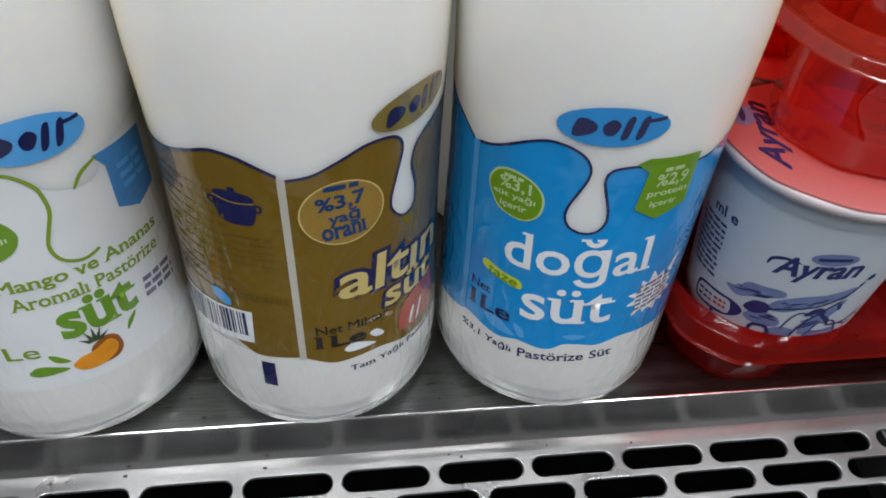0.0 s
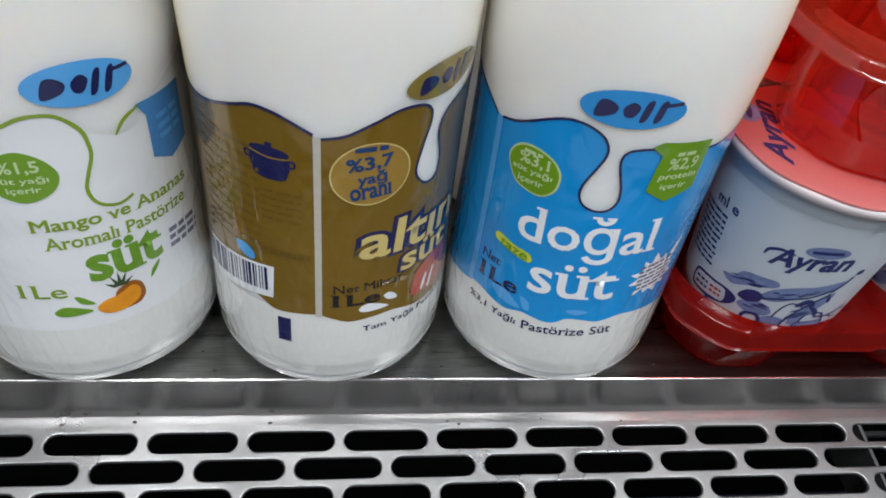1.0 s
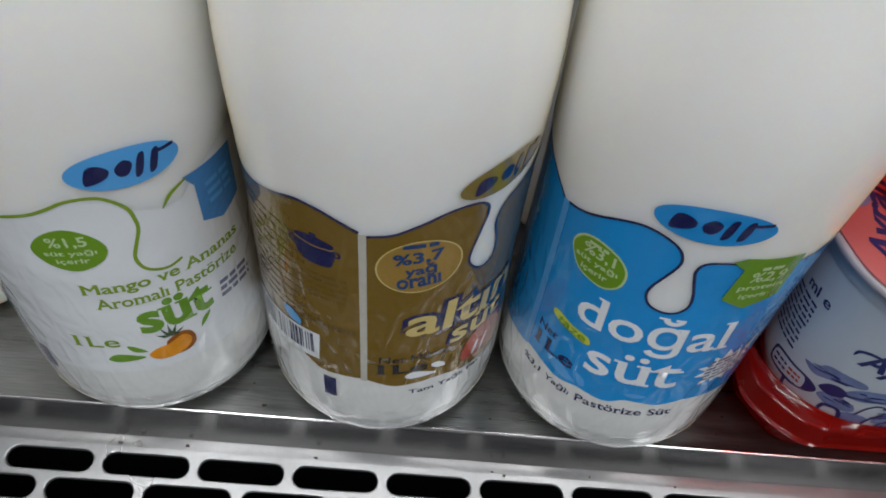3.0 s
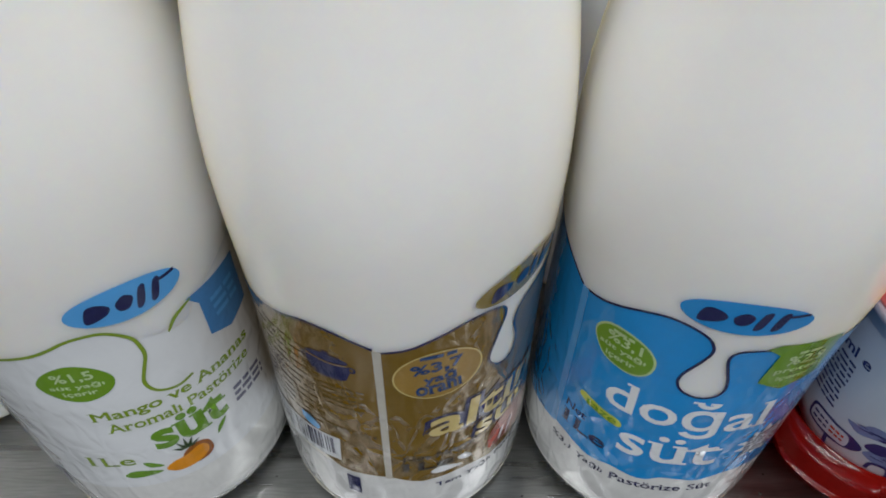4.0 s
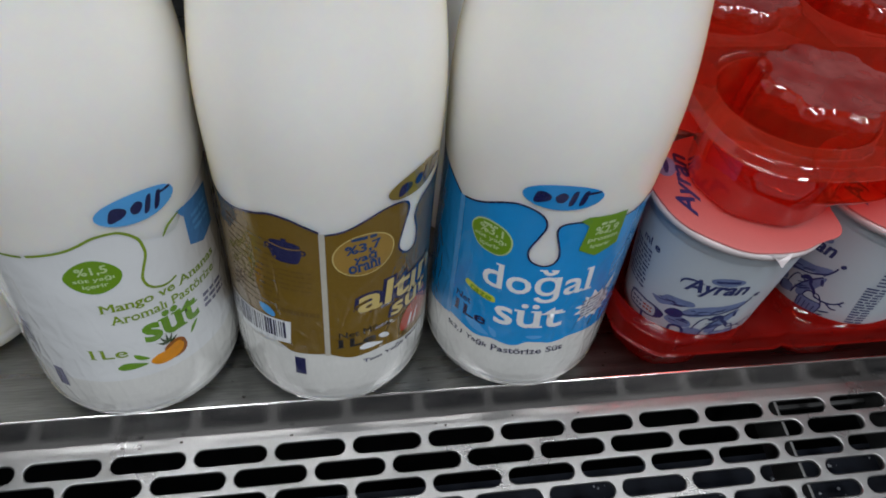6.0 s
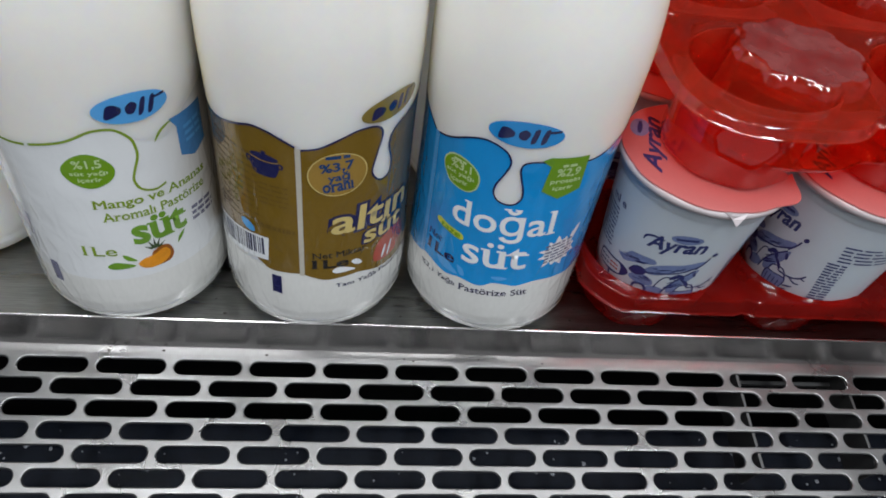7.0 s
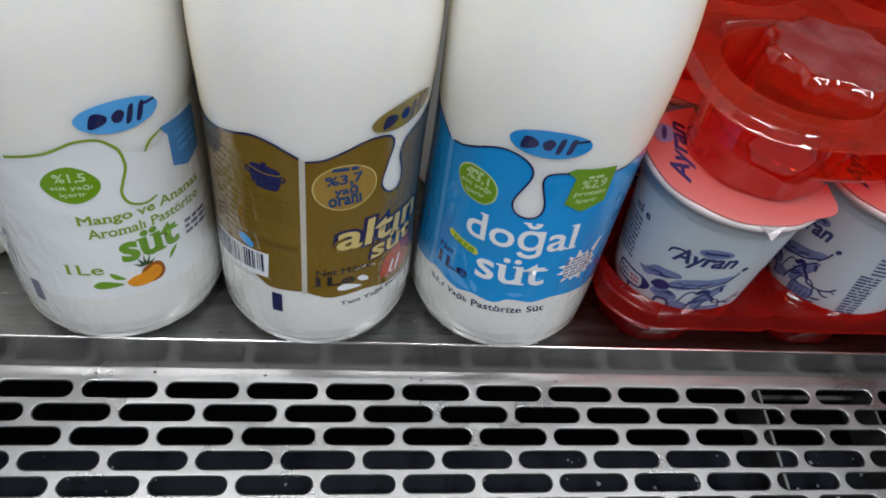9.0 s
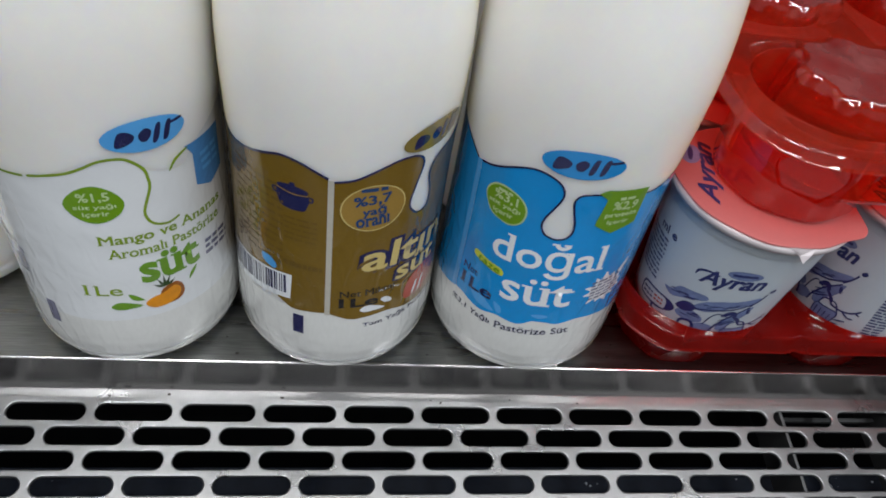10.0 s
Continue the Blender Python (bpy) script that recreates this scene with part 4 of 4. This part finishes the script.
for cx, cy, sx, sy, lean in ((-26, 50.5, 5, 1.6, 0.35), (-19.5, 42.5, 4, 1.6, 0.1), (-10, 52.4, 6, 1.2, 0.42), (-22, 46, 3, 1.6, 0.3), (-4, 45, 2, 3.4, 0.9)):
    for _ in range(7):
        a, b, w = cx + rng.uniform(-sx, sx), cy + rng.uniform(-sy, sy), rng.uniform(0.8, 2.4)
        b += (a - cx) * lean
        dabs.append(stroke([(a - w, b - w * lean), (a, b + rng.uniform(-0.3, 0.4)), (a + w, b + w * lean)], rng.uniform(0.3, 0.8), 3, True))
cup_print("landscape_print", join(*dabs), INK, cup, 0.00027, "dark blue brush dabs")
bucket = [stroke([(-2.6, 38.6), (-1.6, 43.6), (3.6, 45.0), (6.6, 40.6)], 0.7), stroke([(1.8, 43.0), (6.5, 42.8), (10.5, 44.0), (12.8, 46.0), (14.0, 48.0)], 0.9), stroke([(7.6, 43.2), (11.0, 41.2), (13.4, 41.6)], 0.8),
          stroke([(12.6, 45.6), (14.6, 44.8)], 0.7), stroke([(1.4, 54.2), (2.6, 50.6)], 1.5, 6, True), stroke([(-3.0, 48.6), (0.6, 46.0), (2.0, 43.4)], 1.8, 6, True), stroke([(-7.4, 47.4), (-4.0, 50.6), (-1.6, 48.4)], 2.6, 6, True)]
cup_print("bucket_print", join(*bucket), INK, cup, 0.00016, "blue drawn bucket and plant")
cup_print("bucket_print", blob([(-3.6, 38.8), (1.0, 40.0), (6.8, 40.4), (6.0, 33.4), (3.8, 29.8), (0.0, 29.0), (-3.0, 31.0)], 4), WASH, cup, 0.00020, "blue drawn bucket")
cup_print("bucket_print", join(stroke([(-3.6, 38.8), (1.0, 40.0), (6.8, 40.4), (6.0, 33.4), (3.8, 29.8), (0.0, 29.0), (-3.0, 31.0)], 0.6, 4, closed=True), *[stroke([(-1.8 + i * 2.0, 30.4), (-2.2 + i * 2.3, 38.0)], 0.5) for i in range(4)], stroke([(7.2, 36.6), (11.6, 38.6)], 1.0, 4, True), stroke([(7.0, 34.4), (10.0, 35.4)], 0.8, 4, True)), INK, cup, 0.00028)
cup_print("small_print", bars(-55, 45, 15, 23, 10, 4, 21, 4, 0.42), INK, cup, 0.00012, "small blue print")
cup_print("small_print", lettering("ml e", -49, 69.5, 11, 4.0, 6, 0.02), INK, cup, 0.00012)
cup_print("small_print", bars(20, 36, 8, 26, 14, 6, 23, 2, 0.5), INK, cup, 0.00012)
cup_print("small_print", bars(20, 63, 24, 11, 5, 6, 24, 4, 0.4), INK, cup, 0.00012)
cup_print("small_print", bars(50, 40, 18, 30, 12, 4, 25, 3, 0.4), INK, cup, 0.00012)
LID_TURN = (0, -6, -45, 4, 20)
spins = {(0, 0): 0, (1, 0): -61, (2, 0): -150, (3, 0): 35, (0, 1): 12, (1, 1): 70, (2, 1): -20, (3, 1): 140, (0, 2): 5, (1, 2): 40, (2, 2): 200, (3, 2): 90}
for (i, j), spin in spins.items():
    if (i, j) != (0, 0):
        other = copy_thing(cup, pose(CUP_X + i * STEP, CUP_Y + j * STEP, 0, 0, 0, spin))
        for piece in other.children:
            if piece.name.startswith("lid"):
                piece.rotation_euler.z = radians(LID_TURN[(i + 2 * j) % 5] - spin)
tab_bm = bmesh.new()
tab_points = [tab_bm.verts.new(p) for p in ((-0.0045, -0.0354, 0.0944), (0.0055, -0.0352, 0.0944), (0.0038, -0.0371, 0.0928), (0.0012, -0.0386, 0.0899), (-0.0008, -0.0372, 0.0922))]
tab_bm.faces.new(tab_points)
bmesh.ops.solidify(tab_bm, geom=tab_bm.faces[:], thickness=0.0002)
part("tab", tab_bm, RIM, cup, "torn white pull tab")


def ring_of(bm, cx, cy, r, z, flutes, depth, n=72):
    out = []
    for k in range(n):
        a = 2 * math.pi * k / n
        q = r * (1 + depth * max(-1, min(1, 2.2 * math.cos(flutes * a))))
        out.append(bm.verts.new((cx + q * math.cos(a), cy + q * math.sin(a), z)))
    return out


def skin(bm, rings, closed=False):
    for up_ring, low_ring in zip(rings, rings[1:]):
        for k in range(len(up_ring)):
            m = (k + 1) % len(up_ring)
            bm.faces.new((up_ring[k], up_ring[m], low_ring[m], low_ring[k])).smooth = True
    if closed:
        bm.faces.new(rings[-1]).smooth = True


def form_tray(ob, cols, rows, deck, r_top, r_low, skirt, side, flutes=8, depth=0.03, seat=0.0, scallop=False, mat=TRAY, base=None, low_foot=False):
    """A formed sheet: a deck, a turned-down rim round it, and fluted round wells. The first well is at the origin."""
    n, half = 72, STEP / 2
    bm = bmesh.new()
    for i in range(cols):
        for j in range(rows):
            cx, cy, edge_ring = i * STEP, j * STEP, []
            for k in range(n):
                a = 2 * math.pi * k / n
                c, s = math.cos(a), math.sin(a)
                out_x = (i == 0 and c < 0) or (i == cols - 1 and c > 0)
                out_y = (j == 0 and s < 0) or (j == rows - 1 and s > 0)
                reach = min((side if out_x else half) / max(abs(c), 1e-6), (side if out_y else half) / max(abs(s), 1e-6))
                lobe = side / (abs(c) ** 2.9 + abs(s) ** 2.9) ** (1 / 2.9)
                if out_x and out_y:
                    reach = min(reach, lobe if scallop else side * 1.12)
                elif scallop and (out_x or out_y):
                    run, rise = (abs(c), abs(s)) if out_y else (abs(s), abs(c))
                    reach = min(half / max(run, 1e-6), max(lobe, 0.026 / max(rise, 1e-6)))
                edge_ring.append(bm.verts.new((cx + reach * c, cy + reach * s, deck)))
            levels = [(r_top + 0.0018, deck), (r_top + 0.0010, deck + 0.0010), (r_top, deck + 0.0006)]
            skin(bm, [edge_ring] + [ring_of(bm, cx, cy, min(r, side - 0.0001), z, 0, 0.0) for r, z in levels])
    bmesh.ops.remove_doubles(bm, verts=bm.verts, dist=0.00005)
    inner = (r_top + 0.0004) ** 2
    edges = [e for e in bm.edges if len(e.link_faces) == 1 and all(min((v.co.x - i * STEP) ** 2 + (v.co.y - j * STEP) ** 2 for i in range(cols) for j in range(rows)) > inner for v in e.verts)]
    rim, known, line = bmesh.new(), {}, []
    for e in edges:
        for v in e.verts:
            if v.index not in known or known[v.index][0] is not v:
                known[v.index] = (v, rim.verts.new(v.co))
        line.append(rim.edges.new([known[v.index][1] for v in e.verts]))
    for down, grow in ((0.00006, 0.0005), (0.0003, 0.0006), (0.0007, 0.0003), (skirt - 0.0020, 0.0004), (0.0006, 0.0004), (0.0003, 0.0008)):
        made = bmesh.ops.extrude_edge_only(rim, edges=line)
        line = [g for g in made["geom"] if isinstance(g, bmesh.types.BMEdge)]
        for v in [g for g in made["geom"] if isinstance(g, bmesh.types.BMVert)]:
            i, j = max(0, min(cols - 1, round(v.co.x / STEP))), max(0, min(rows - 1, round(v.co.y / STEP)))
            d = Vector((v.co.x - i * STEP, v.co.y - j * STEP, 0)).normalized() if scallop else Vector((0, -1 if v.co.y < 0 else 1 if v.co.y > (rows - 1) * STEP else 0, 0)) + Vector((-1 if v.co.x < 0 else 1 if v.co.x > (cols - 1) * STEP else 0, 0, 0))
            v.co += Vector((d.x * grow, d.y * grow, -down))
    for f in rim.faces:
        f.smooth = True
    part("deck", bm, mat, ob, "glossy red formed deck")
    part("rim", rim, mat, ob, "turned-down red edge")
    well = bmesh.new()
    levels = [(r_top, deck + 0.0006, 0), (r_top - 0.0012, deck - 0.0016, 0 if seat else 0.3)]
    if seat:
        levels += [(r_top - 0.0016, seat + 0.0010, 0), (r_top - 0.0028, seat, 0), (r_low + 0.0036, seat - 0.0004, 0.6), (r_low + 0.0030, seat - 0.0020, 1)]
        if low_foot:
            levels = levels[:2] + [(r_top - 0.0022, seat + 0.0010, 0), (r_top - 0.0036, seat, 0), (r_low + 0.0052, seat - 0.0004, 0), (r_low + 0.0048, seat - 0.0030, 0.5), (r_low + 0.0026, 0.0125, 1)]
    else:
        levels += [(r_low + (r_top - r_low) * 0.55, deck * 0.55, 1)]
    levels += [(r_low + 0.0008, 0.0032, 1), (r_low, 0.0012, 1), (r_low - 0.0016, 0.0003, 1), (r_low * 0.6, 0.0008, 0.4)]
    rings = [ring_of(well, 0, 0, r, z, flutes if f else 0, depth * f) for r, z, f in levels]
    skin(well, rings if base is None else rings[:-1], base is None)
    floor_bm = bmesh.new()
    if base is not None:
        skin(floor_bm, [ring_of(floor_bm, 0, 0, r, z, flutes if f else 0, depth * f) for r, z, f in levels[-2:]], True)
        foot = part("well_base", floor_bm, base, ob, "scuffed red well base with a grey reflection in its colour")
    first = part("well", well, mat, ob, "fluted red cup well")
    for i in range(cols):
        for j in range(rows):
            one = first if (i, j) == (0, 0) else new("well", first.data)
            one.parent, one.location = ob, (i * STEP, j * STEP, 0)
            if base is not None:
                flat_one = foot if (i, j) == (0, 0) else new("well_base", foot.data)
                flat_one.parent, flat_one.location = ob, (i * STEP, j * STEP, 0)


low_tray = thing("cup_tray", pose(0.1872, 0.0393, 0), "red clear plastic tray holding the cups", "tray", "red trays")
form_tray(low_tray, 4, 3, 0.0374, 0.0322, 0.0222, 0.0080, 0.0334, 6, 0.02, 0.0252, False, TRAY_DARK, None, True)
high_tray = thing("cup_tray", pose(0.2000, 0.0405, LID_Z + 0.0010), "empty red clear plastic tray stacked on the cup lids", "tray", "red trays")
form_tray(high_tray, 4, 3, 0.0385, 0.0292, 0.0272, 0.0040, 0.0379, 8, 0.012, 0.0, True)
turned_tray = thing("cup_tray", pose(0.2160, 0.0470 + 2 * STEP, LID_Z + 0.0452, 180, 0, 0), "red clear plastic tray lying upside down in the stack", "tray", "red trays")
form_tray(turned_tray, 3, 3, 0.0330, 0.0300, 0.0252, 0.003, 0.0330, 8, 0.06, 0.0, True, TRAY, SCUFF_SHEEN)
for ob in list(scene.objects):
    if ob.name.split(".")[0] in ("barcode_print", "small_print", "code_print"):
        ob["kind"] = "stuff"
